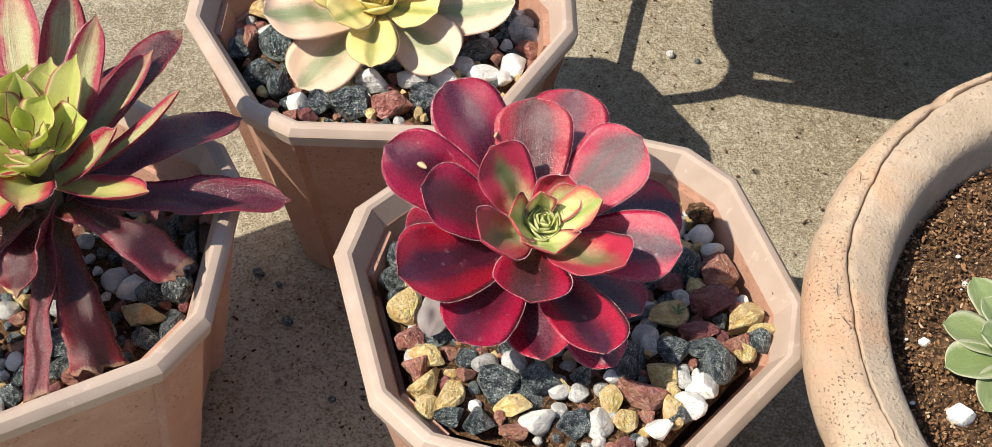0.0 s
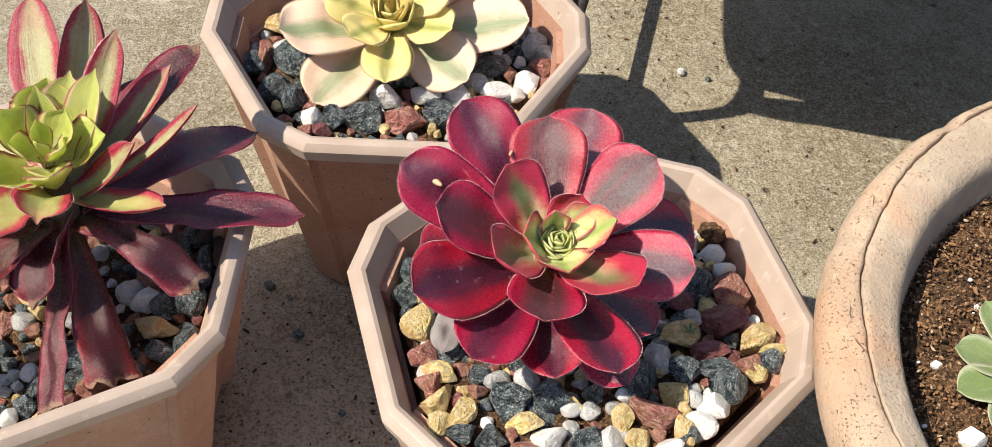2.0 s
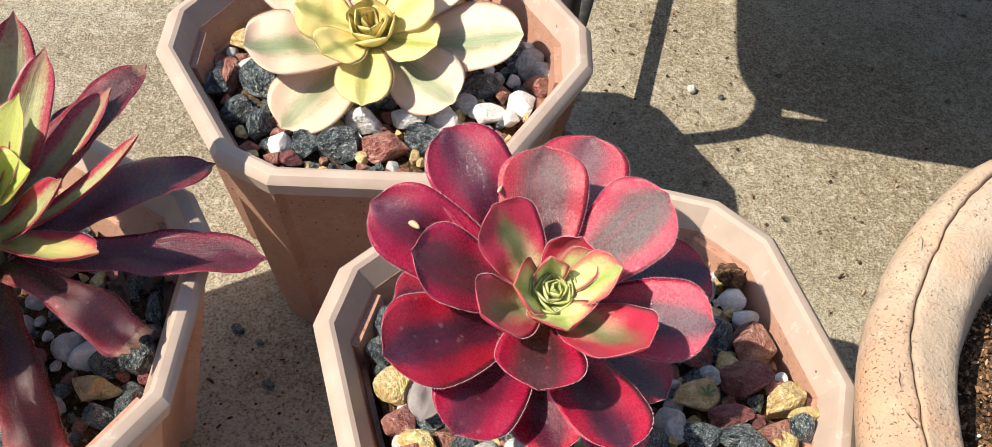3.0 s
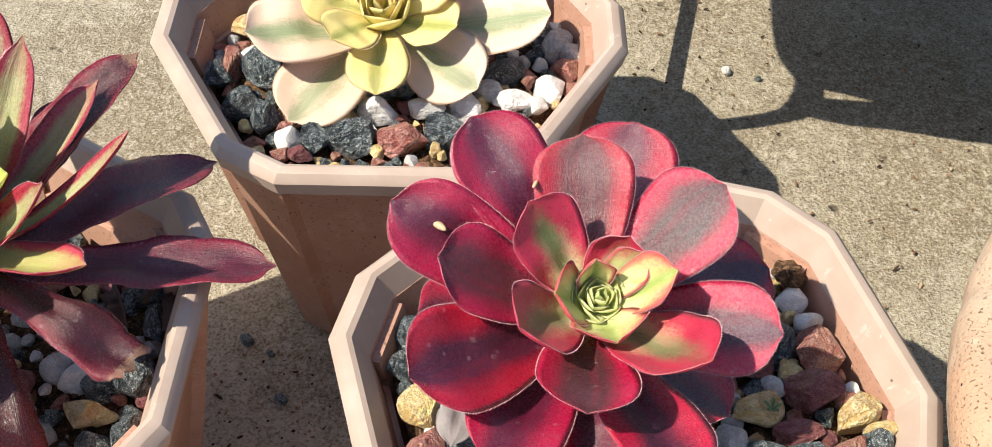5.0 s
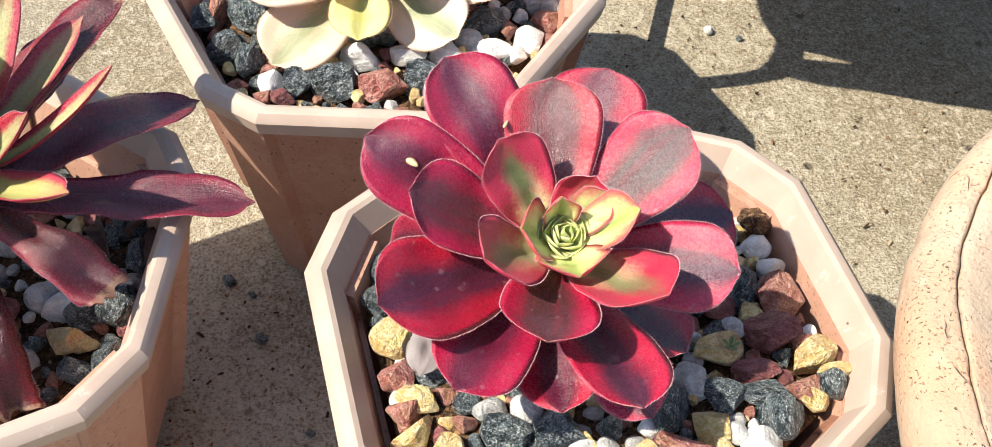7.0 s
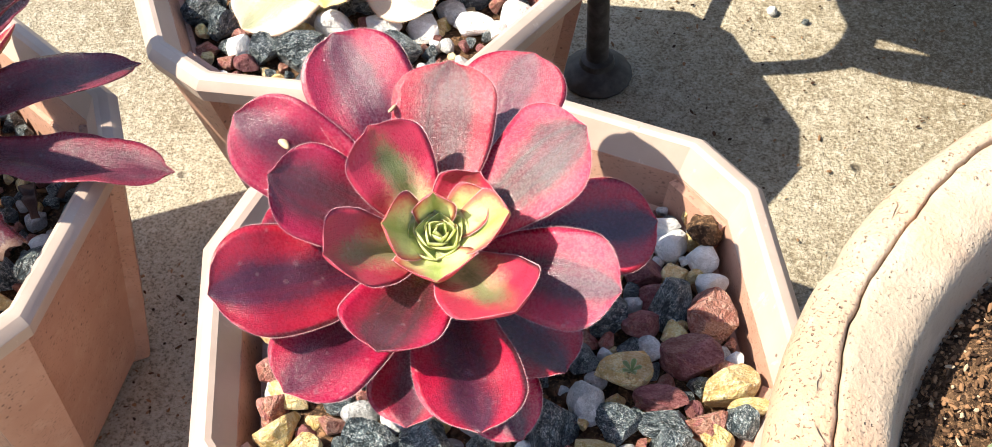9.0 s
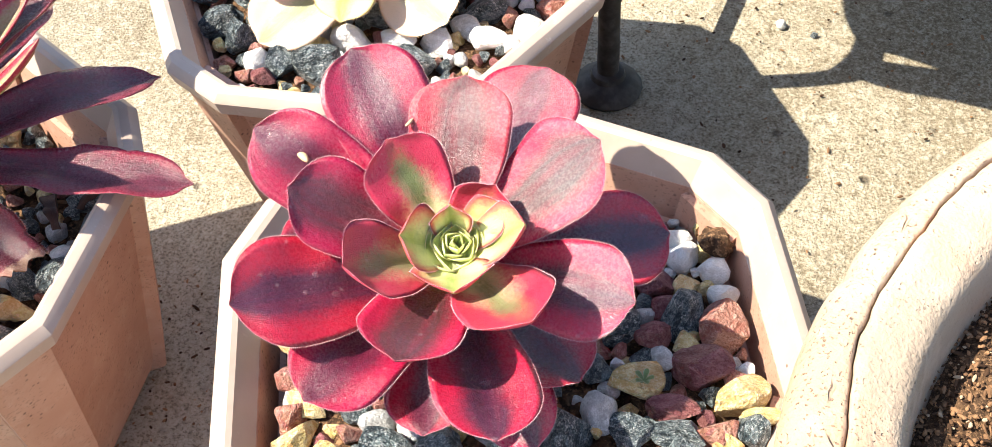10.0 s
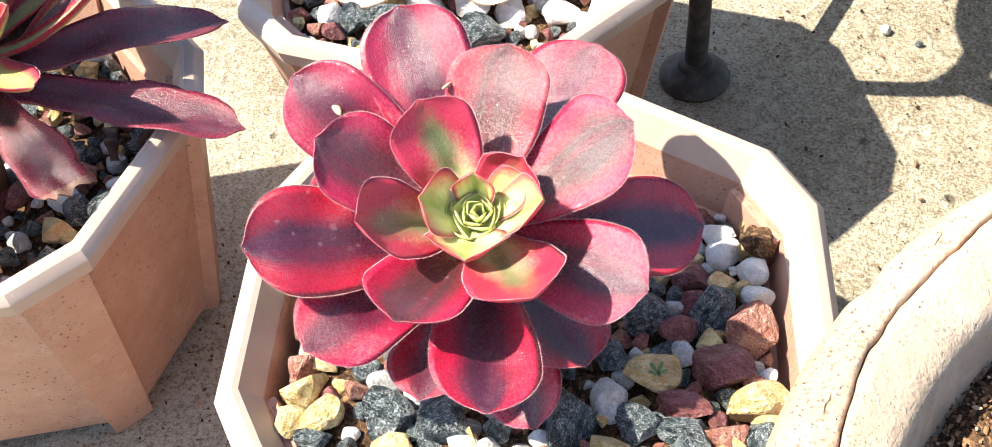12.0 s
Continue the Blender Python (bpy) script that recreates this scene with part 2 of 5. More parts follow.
def leaf_mat(name, edge, band, base, band_w=(0.35, 0.85), band_v=(0.25, 0.5), base_v=(0.15, 0.45), rough=0.37, rim=(0.62, 0.20, 0.26), rim_amount=0.15,
             spots=0.3, streak=0.35, sheen=0.0, ior=1.5, dry_tip=0.0, wrinkle=0.5, red_tip=0.0, through_light=0.26, base_edge=0.35, blotchy=0.3, shine=1.0, rim_at=(0.955, 0.995), relief=0.58, wet=0.0):
    """edge, band, base: colours of the margin, of the middle stripe and of the foot of the leaf."""
    k = Mat(name)
    sep = k.t.nodes.new("ShaderNodeSeparateXYZ")
    k.link(k.tc.outputs["UV"], sep.inputs[0])
    u, v = sep.outputs[0], sep.outputs[1]
    wob = k.math("ADD", k.math("SUBTRACT", k.noise(130, 4), 0.5), k.math("MULTIPLY_ADD", k.noise(1100, 3, 0.7), 0.8, -0.4))
    e = k.math("ABSOLUTE", k.math("MULTIPLY_ADD", u, 2.0, -1.0))
    e2 = k.math("MULTIPLY_ADD", wob, 0.42, e)
    v2 = k.math("MULTIPLY_ADD", wob, 0.35, v)
    lines = k.noise(1.0, 5, 0.65, "UV", (17, 2.2, 1), 0.7)
    stripe = k.math("MULTIPLY", k.math("SUBTRACT", 1.0, k.ramp(e2, *band_w)), k.ramp(v2, *band_v))
    stripe = k.math("MULTIPLY", stripe, k.math("MULTIPLY_ADD", k.ramp(lines, 0.35, 0.65), streak, 1 - streak))
    if red_tip:
        stripe = k.math("MULTIPLY", stripe, k.math("SUBTRACT", 1.0, k.math("MULTIPLY", k.ramp(k.math("MULTIPLY_ADD", lines, 0.35, v2), 0.85, 1.25), red_tip)))
    # each leaf is more or less dusky
    stripe = k.math("MULTIPLY", stripe, k.math("MULTIPLY_ADD", k.random(), 0.22, 0.86), clamp=True)
    foot = k.math("SUBTRACT", 1.0, k.ramp(k.math("MULTIPLY_ADD", e2, base_edge, v2), *base_v))
    c = k.mix(stripe, k.mix(foot, edge, base), band)
    blotch = k.ramp(k.noise(260, 5, 0.7), 0.42, 0.68)
    c = k.mix(k.math("MULTIPLY", blotch, blotchy), c, k.mix(0.6, c, (0.02, 0.01, 0.015)))
    # dust and dried-water specks; the finest flecks are also glints put into the colour
    if spots:
        dots = k.math("MULTIPLY", k.ramp(k.voronoi(230), 0.17, 0.09), k.ramp(k.noise(110, 2), 0.55, 0.62))
        dots = k.math("MAXIMUM", dots, k.math("MULTIPLY", k.ramp(k.noise(1700, 2), 0.655, 0.71), 0.75))
        c = k.mix(k.math("MULTIPLY", dots, spots), c, (0.75, 0.55, 0.56))
    c = k.mix(k.math("MULTIPLY", k.ramp(e, *rim_at), rim_amount), c, rim)
    if dry_tip:
        c = k.mix(k.math("MULTIPLY", k.ramp(k.math("MULTIPLY_ADD", wob, 0.10, v), 0.955, 0.985), dry_tip), c, (0.60, 0.40, 0.24))
    c = k.vary(c, 0.15, 0.012)
    # fine pores for the bump; their pale tint paints sparkle into the leaf colour
    pore_sparkle = k.noise(2500, 3, 0.7)
    c = k.mix(k.math("MULTIPLY", k.ramp(pore_sparkle, 0.55, 0.66), 0.10), c, (0.75, 0.55, 0.56))
    c = k.mix(k.math("MULTIPLY", k.ramp(pore_sparkle, 0.48, 0.34), 0.25), c, k.mix(0.75, c, (0.0, 0.0, 0.0)))
    veins = k.noise(1.0, 4, 0.7, "UV", (52, 7, 1), 0.9)
    h = k.math("ADD", k.math("MULTIPLY", lines, wrinkle), k.math("MULTIPLY", pore_sparkle, 0.75))
    h = k.math("ADD", h, k.math("MULTIPLY", veins, 0.4))
    h = k.math("ADD", h, k.math("MULTIPLY", k.noise(170, 3), 1.3))
    gloss = k.math("MULTIPLY_ADD", k.noise(1500, 3, 0.7), 0.5, rough - 0.25)
    m = k.done(c, gloss, k.bump(h, relief, 0.0005), Specular_IOR_Level=shine, IOR=ior, Coat_Weight=wet, Coat_Roughness=0.24,
               Sheen_Weight=sheen, Sheen_Roughness=0.35, Sheen_Tint=(1.0, 0.86, 0.88, 1))
    k.link(k.bsdf.inputs["Normal"].links[0].from_socket, k.bsdf.inputs["Coat Normal"])
    tr = k.t.nodes.new("ShaderNodeBsdfTranslucent")
    k.put(tr.inputs["Color"], c)
    mx = k.t.nodes.new("ShaderNodeMixShader")
    mx.inputs[0].default_value = through_light
    k.link(k.bsdf.outputs[0], mx.inputs[1])
    k.link(tr.outputs[0], mx.inputs[2])
    k.link(mx.outputs[0], k.t.nodes["Material Output"].inputs["Surface"])
    return m


def plain(name, color, rough=0.6, scale=300, amount=0.25, **more):
    k = Mat(name)
    c = k.mix(k.math("MULTIPLY", k.ramp(k.noise(scale, 4), 0.4, 0.7), amount), color, tuple(min(1, x * 1.7 + 0.02) for x in color))
    return k.done(c, rough, k.bump(k.noise(scale * 2, 3), 0.25, 0.0008), **more)


CONCRETE, POT, RIM, SOIL, CRUMB = concrete(), plastic_pot(), plastic_rim(), soil(), crumb()
TERRA = terracotta("sandy terracotta", (0.43, 0.29, 0.195), (0.50, 0.385, 0.28), 1.0, 0.5)
TERRA_LIP = terracotta("smoothed sandy terracotta", (0.40, 0.305, 0.22), (0.49, 0.395, 0.30), 0.35, 0.0)
STONE = {
    "dark": stone_mat("blue-grey speckled stone", (0.075, 0.105, 0.120), (0.34, 0.42, 0.45), (0.80, 0.84, 0.84), 1.0, 0.42, relief=0.9),
    "red": stone_mat("brick-red stone", (0.48, 0.18, 0.13), (0.70, 0.37, 0.29), (0.78, 0.52, 0.44), 0.45, mottle=0.35),
    "maroon": stone_mat("maroon stone", (0.31, 0.10, 0.10), (0.48, 0.20, 0.19), (0.55, 0.32, 0.29), 0.4),
    "ochre": stone_mat("ochre stone", (0.72, 0.50, 0.19), (0.94, 0.78, 0.42), (0.96, 0.87, 0.64), 0.5, mottle=0.22, relief=0.6),
    "white": stone_mat("white quartz", (0.70, 0.69, 0.66), (0.86, 0.86, 0.84), (0.92, 0.92, 0.91), 0.5, 0.4, relief=0.4, mottle=0.15),
    "grey": stone_mat("pale grey pebble", (0.44, 0.44, 0.43), (0.62, 0.62, 0.61), (0.78, 0.78, 0.77), 0.4, 0.5, relief=0.45),
}
RED, DARK = (0.56, 0.006, 0.055), (0.072, 0.010, 0.036)
LEAF = {
    "outer": leaf_mat("dark crimson leaf", RED, DARK, (0.12, 0.012, 0.02), (0.22, 0.72), (-0.2, 0.1), (-0.2, -0.1), streak=0.14, rough=0.28, ior=1.53, shine=1.0, through_light=0.18, spots=0.25, wrinkle=0.5, relief=0.64, wet=0.5),
    "middle": leaf_mat("crimson leaf with a dusky middle", RED, (0.062, 0.030, 0.032), (0.34, 0.30, 0.08), (0.34, 0.84), (0.1, 0.4), (0.10, 0.45), streak=0.18, rough=0.27, ior=1.53, shine=1.0, through_light=0.14, spots=0.25, wrinkle=0.6, relief=0.68, wet=0.5),
    "inner": leaf_mat("red-edged green leaf", (0.64, 0.022, 0.065), (0.15, 0.19, 0.060), (0.90, 0.80, 0.46), (0.06, 0.48), (0.12, 0.40), (0.42, 0.98), red_tip=0.8, streak=0.2, base_edge=0.6, blotchy=0.10, through_light=0.2, rough=0.33, sheen=0.08, relief=0.7),
    "heart": leaf_mat("young yellow-green leaf", (0.70, 0.13, 0.11), (0.38, 0.50, 0.12), (0.80, 0.86, 0.38), (0.05, 0.55), (0.2, 0.5), (0.70, 1.25), rim=(0.60, 0.05, 0.08), rim_at=(0.74, 0.94), rim_amount=0.75, spots=0, through_light=0.22, blotchy=0.06),
    "bud": leaf_mat("pale green bud leaf", (0.86, 0.88, 0.48), (0.70, 0.82, 0.34), (0.88, 0.92, 0.54), (0.1, 0.8), (0.2, 0.6), (0.3, 0.8), rim_amount=0.2, spots=0, through_light=0.4, blotchy=0.03, shine=0.6),
    "strap": leaf_mat("dull purple strap leaf", (0.30, 0.012, 0.030), (0.125, 0.018, 0.034), (0.16, 0.085, 0.03), (0.4, 1.0), (-0.2, 0.1), (0.0, 0.35), rough=0.28, spots=0.2, rim_amount=0.35, shine=0.6, through_light=0.08, wrinkle=0.9, relief=0.7, blotchy=0.7, streak=0.15, wet=0.6),
    "strap_red": leaf_mat("wine-red strap leaf", (0.25, 0.010, 0.022), (0.085, 0.012, 0.018), (0.15, 0.10, 0.035), (0.35, 0.95), (0.05, 0.4), (0.15, 0.55), rough=0.26, spots=0.2, rim_amount=0.35, shine=0.6, dry_tip=0.4, wrinkle=0.8, relief=0.65, blotchy=0.65, streak=0.15, wet=0.6),
    "striped": leaf_mat("green leaf with a wine-red edge", (0.46, 0.014, 0.055), (0.52, 0.58, 0.27), (0.80, 0.80, 0.44), (0.36, 0.74), (-0.3, -0.1), (0.10, 0.60), spots=0.15, rim_amount=0.5, rim=(0.25, 0.015, 0.04), red_tip=0.55, wrinkle=1.6, relief=0.6, streak=0.25, blotchy=0.15, shine=1.0, rough=0.30),
    "lime": leaf_mat("lime-green leaf with a red hem", (0.90, 0.86, 0.40), (0.68, 0.76, 0.18), (0.88, 0.92, 0.44), (0.5, 1.0), (0.1, 0.5), (0.3, 0.9), rim=(0.50, 0.05, 0.08), rim_at=(0.86, 0.97), rim_amount=0.8, spots=0, through_light=0.45, blotchy=0.06, shine=0.7),
    "lime_red": leaf_mat("yellow-green leaf with a broad red edge", (0.60, 0.05, 0.08), (0.60, 0.66, 0.22), (0.82, 0.80, 0.42), (0.45, 0.82), (-0.3, -0.1), (0.2, 0.7), rim=(0.40, 0.03, 0.05), rim_amount=0.5, spots=0.1, red_tip=0.5, through_light=0.28, blotchy=0.08, shine=0.7, streak=0.15),
    "cream": leaf_mat("cream leaf with a grey-green middle", (0.86, 0.64, 0.48), (0.27, 0.33, 0.18), (0.17, 0.22, 0.06), (0.10, 0.52), (-0.3, -0.1), (0.10, 0.60), rough=0.42, rim=(0.62, 0.28, 0.18), rim_amount=0.45, spots=0, streak=0.3, blotchy=0.04, shine=0.6, through_light=0.08),
    "butter": leaf_mat("butter-yellow leaf with a green middle", (0.94, 0.79, 0.30), (0.38, 0.40, 0.10), (0.70, 0.60, 0.10), (0.05, 0.42), (-0.3, -0.1), (0.0, 0.4), rough=0.42, rim=(0.66, 0.32, 0.12), rim_amount=0.45, spots=0, streak=0.3, blotchy=0.04, shine=0.6, through_light=0.12),
    "mint": leaf_mat("mint-green leaf with a white edge", (0.60, 0.64, 0.42), (0.27, 0.37, 0.14), (0.31, 0.41, 0.17), (0.60, 0.95), (-0.3, -0.1), (-0.2, -0.1), rough=0.55, rim=(0.78, 0.77, 0.66), rim_amount=0.7, spots=0, streak=0.2, blotchy=0.1, shine=0.3),
    "husk": leaf_mat("shrivelled brown leaf", (0.16, 0.075, 0.050), (0.10, 0.040, 0.030), (0.14, 0.08, 0.05), (0.2, 0.9), (0.0, 0.4), (0.0, 0.3), rough=0.6, spots=0, rim_amount=0.0, relief=0.9),
    "dried": leaf_mat("dried beige leaf", (0.46, 0.41, 0.39), (0.33, 0.27, 0.27), (0.30, 0.22, 0.19), (0.2, 0.9), (0.0, 0.4), (0.0, 0.3), rough=0.7, spots=0, rim_amount=0.0),
}
FRINGE = plain("pale leaf hairs", (0.74, 0.36, 0.40), 0.6)
FRINGE_CREAM = plain("cream leaf teeth", (0.62, 0.40, 0.23), 0.6)
STEM = plain("woody brown stem", (0.13, 0.08, 0.045), 0.8, 200, 0.5)
IRON = plain("dusty black painted iron", (0.036, 0.032, 0.030), 0.6, 160, 0.9, Specular_IOR_Level=0.35)
WOOD = plain("dark weathered board", (0.10, 0.075, 0.055), 0.8, 60, 0.4)
PERLITE = plain("white perlite", (0.75, 0.74, 0.70), 0.8, 500)


# ---- building helpers ----
def mesh_of(name, bm, material, smooth=True):
    me = bpy.data.meshes.new(name)
    bm.normal_update()
    bm.to_mesh(me)
    bm.free()
    me.materials.append(material)
    if smooth:
        me.shade_smooth()
    return me


def part(name, bm, material, parent, label="", smooth=True):
    """One mesh under a thing or a part, in the thing's own coordinates."""
    ob = new(name, mesh_of(name, bm, material, smooth))
    ob.parent = parent
    if label:
        ob["label"] = label
    return ob


def thing(name, m, label, category, group="", kind=""):
    ob = new(name)
    ob.empty_display_size = 0.02
    ob.matrix_world = m
    return tagged(ob, label, category, group, kind)


def solo(name, bm, material, label, category, m=None, group="", kind="", smooth=True):
    ob = new(name, mesh_of(name, bm, material, smooth))
    if m is not None:
        ob.matrix_world = m
    return tagged(ob, label, category, group, kind)


def loft(bm, rings, close_first=False, close_last=False):
    """Skin equal rings of points, in order."""
    vs = [[bm.verts.new(p) for p in ring] for ring in rings]
    n = len(vs[0])
    for a, b in zip(vs, vs[1:]):
        for i in range(n):
            bm.faces.new((a[i], a[(i + 1) % n], b[(i + 1) % n], b[i]))
    if close_first:
        bm.faces.new(vs[0][::-1])
    if close_last:
        bm.faces.new(vs[-1])
    return vs


def tube(bm, points, radii, sides=10):
    rings = []
    for i, p in enumerate(points):
        p = Vector(p)
        d = (Vector(points[min(i + 1, len(points) - 1)]) - Vector(points[max(i - 1, 0)])).normalized()
        s = d.orthogonal().normalized() if abs(d.z) < 0.999 else Vector((1, 0, 0))
        if abs(d.z) > 0.3:
            s = (Vector((1, 0, 0)) - d * d.x).normalized()
        t = d.cross(s)
        rings.append([p + (s * math.cos(a) + t * math.sin(a)) * radii[i] for a in (2 * math.pi * k / sides for k in range(sides))])
    loft(bm, rings, True, True)


# ---- ground ----
def ground_height(x, y):
    """Level concrete with faint unevenness."""
    near = max(0.0, 1 - math.hypot(x, y - 0.1) / 1.2)
    return near * 0.0008 * noise.noise((x * 9, y * 9, 0)) - 0.0008


def build_ground():
    bm = bmesh.new()
    cuts = sorted(set([-60, -25, -10, -4, -2, -1.2, 1.2, 2, 4, 10, 25, 60] + [round(-0.8 + 0.02 * i, 3) for i in range(81)]))
    grid = [[bm.verts.new((x, y, ground_height(x, y))) for x in cuts] for y in cuts]
    for j in range(len(cuts) - 1):
        for i in range(len(cuts) - 1):
            bm.faces.new((grid[j][i], grid[j][i + 1], grid[j + 1][i + 1], grid[j + 1][i]))
    return solo("ground", bm, CONCRETE, "rough weathered grey-beige concrete ground in sun and shade", "ground", kind="structure")


build_ground()


# ---- six-sided plastic pots ----
def hexring(a, ch, z):
    """Twelve corners of a hexagon with cut corners: a is half its width across flats, ch the length of a cut."""
    half = (a - ch) / math.sqrt(3)
    out = []
    for k in range(6):
        c, s = math.cos(k * math.pi / 3), math.sin(k * math.pi / 3)
        out += [(c * a + s * half, s * a - c * half, z), (c * a - s * half, s * a + c * half, z)]
    return out


def hexloft(profile, close_first=False, close_last=False):
    bm = bmesh.new()
    loft(bm, [hexring(*row) for row in profile], close_first, close_last)
    bmesh.ops.recalc_face_normals(bm, faces=bm.faces)
    return bm


def hexagonal_pot(m):
    pot = thing("flower_pot", m, "six-sided terracotta-coloured plastic flower pot with blunt corners", "flower pot", "six-sided flower pots")
    body = part("body", hexloft([(0.0514, 0.0144, 0.0051), (0.0529, 0.0154, 0.0045), (0.0534, 0.0154, 0.0064), (0.0715, 0.0221, 0.1057), (0.0740, 0.0226, 0.1077), (0.0724, 0.0221, 0.1082),
                                 (0.0683, 0.0210, 0.1077), (0.0657, 0.0205, 0.0942), (0.0640, 0.0203, 0.0940), (0.0632, 0.0200, 0.0892), (0.0514, 0.0149, 0.0153)], True, True), POT, pot)
    body.data.set_sharp_from_angle(angle=radians(22))
    rim = part("rim", hexloft([(0.0720, 0.0218, 0.1072), (0.0762, 0.0228, 0.1064), (0.0777, 0.0232, 0.1074), (0.0790, 0.0236, 0.1132), (0.0786, 0.0235, 0.1140), (0.0768, 0.0231, 0.1160), (0.0762, 0.0230, 0.1163),
                               (0.0742, 0.0226, 0.1167), (0.0727, 0.0224, 0.1160), (0.0718, 0.0222, 0.1142), (0.0682, 0.0211, 0.1072), (0.0709, 0.0218, 0.1068)]), RIM, pot,
               "sun-bleached thick rounded rim")
    rim.data.set_sharp_from_angle(angle=radians(20))
    for k in range(6):
        ang = math.pi / 6 + k * math.pi / 3
        c, s = math.cos(ang), math.sin(ang)
        bm = bmesh.new()
        rows = []
        for z, r0, r1, w in ((0.0, 0.049, 0.0598, 0.0075), (0.002, 0.0485, 0.0611, 0.0080), (0.036, 0.055, 0.0680, 0.0091), (0.1060, 0.070, 0.0808, 0.0110)):
            rows.append([Vector((c * r + s * q, s * r - c * q, z)) for r, q in ((r0, -w), (r0, w), (r1, w - 0.0006), (r1 + 0.0004, 0.0), (r1, -w + 0.0006))])
        loft(bm, rows, True, True)
        bmesh.ops.recalc_face_normals(bm, faces=bm.faces)
        f = part("corner_rib", bm, POT, pot)
        f.data.set_sharp_from_angle(angle=radians(25))
    return pot


MAIN = pose(0.0051, 0.0219, 0.0, 0, 0, 14.83)
BACK = pose(-0.0680, 0.1707, 0.0, 0, 0, 28.96)
LEFT = pose(-0.1955, 0.0383, 0.0, 0, 0, -3.10)
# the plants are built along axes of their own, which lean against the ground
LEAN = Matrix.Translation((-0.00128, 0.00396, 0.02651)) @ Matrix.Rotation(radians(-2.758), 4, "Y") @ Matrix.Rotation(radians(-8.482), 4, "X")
pot = hexagonal_pot(MAIN)
pot["label"] = "six-sided terracotta-coloured plastic flower pot holding a crimson succulent"
back_pot = copy_thing(pot, BACK)
back_pot["label"] = "six-sided terracotta-coloured plastic flower pot holding a cream succulent"
left_pot = copy_thing(pot, LEFT)
left_pot["label"] = "six-sided terracotta-coloured plastic flower pot holding a green and purple succulent"


def main_drop(y):
    """How far the gravel round the crimson plant falls away towards the far side of its pot."""
    return max(-0.0035, 0.12 * (y - 0.0219))


def soil_bed(m, level, a, drop=None):
    """A lumpy bed of soil inside a pot; level is its height in the pot's own frame."""
    bm = bmesh.new()
    n, rings = 48, 9
    prev = None
    centre = bm.verts.new((0, 0, level - (drop(m.translation.y) if drop else 0)))
    for j in range(1, rings + 1):
        row = []
        for i in range(n):
            ang = 2 * math.pi * i / n
            fold = ((ang + math.pi / 6) % (math.pi / 3)) - math.pi / 6
            r = min(a / math.cos(fold), a * 1.10) * j / rings
            p = Vector((math.cos(ang) * r, math.sin(ang) * r, level))
            p.z += 0.0035 * noise.noise(p * 120) + (0.001 if j < rings else -0.004)
            if drop:
                p.z -= drop((m @ p).y)
            row.append(bm.verts.new(p))
        for i in range(n):
            if prev is None:
                bm.faces.new((centre, row[i], row[(i + 1) % n]))
            else:
                bm.faces.new((prev[i], row[i], row[(i + 1) % n], prev[(i + 1) % n]))
        prev = row
    return solo("potting_soil", bm, SOIL, "dark brown crumbly potting soil under the gravel in a pot", "soil", m, "beds of potting soil")


# ---- gravel ----
def rock(seed, rounded=0.0):
    """A broken stone about 1 across: a ball cut by random planes."""
    rnd = random.Random(seed)
    bm = bmesh.new()
    bmesh.ops.create_icosphere(bm, subdivisions=3, radius=0.62)
    planes = []
    for _ in range(11):
        n = Vector((rnd.gauss(0, 1), rnd.gauss(0, 1), rnd.gauss(0, 1))).normalized()
        planes.append((n, rnd.uniform(0.27, 0.44) + 0.12 * rounded))
    sx, sy, sz = rnd.uniform(1.0, 1.4), rnd.uniform(0.85, 1.1), rnd.uniform(0.75, 1.0)
    off = Vector((rnd.random() * 50, rnd.random() * 50, 0))
    for v in bm.verts:
        p = v.co.copy()
        for n, d in planes:
            over = p.dot(n) - d
            if over > 0:
                p -= n * over * (1 - 0.35 * rounded)
        p *= 1 + (0.03 + 0.04 * rounded) * noise.noise(p * 3.2 + off) + 0.035 * noise.noise(p * 8 + off)
        v.co = Vector((p.x * sx, p.y * sy, p.z * sz))
    # brought to a size of 1 along each axis
    for q in range(3):
        lo, hi = min(v.co[q] for v in bm.verts), max(v.co[q] for v in bm.verts)
        for v in bm.verts:
            v.co[q] = (v.co[q] - (lo + hi) / 2) / (hi - lo)
    return bm


ROCKS = {}
for kind_i, (kind_name, mat) in enumerate(STONE.items()):
    ROCKS[kind_name] = []
    for q in range(8):
        soft = {"white": 0.4, "grey": 0.6}.get(kind_name, 0.0)
        me = mesh_of("gravel_stone", rock(kind_i * 10 + q, soft), mat, True)
        me.set_sharp_from_angle(angle=radians(9 if soft < 0.3 else 30))
        ROCKS[kind_name].append(me)
STONE_LABEL = {
    "dark": "blue-grey stone with white speckles, broken gravel in a pot",
    "red": "brick-red broken gravel stone in a pot",
    "maroon": "dark maroon broken gravel stone in a pot",
    "ochre": "ochre yellow rough gravel stone in a pot",
    "white": "white quartz gravel stone in a pot",
    "grey": "pale grey rounded gravel pebble in a pot",
}
grnd = random.Random(5)


def stone(kind_name, x, y, z, length, width, turn, group):
    ob = new("gravel_stone", grnd.choice(ROCKS[kind_name]))
    deep = 0.5 * (length + width) * grnd.uniform(0.72, 0.92)
    ob.matrix_world = pose(x, y, z, grnd.uniform(-16, 16), grnd.uniform(-16, 16), turn) @ Matrix.Diagonal((length, width, deep, 1))
    return tagged(ob, STONE_LABEL[kind_name], "gravel stone", group)


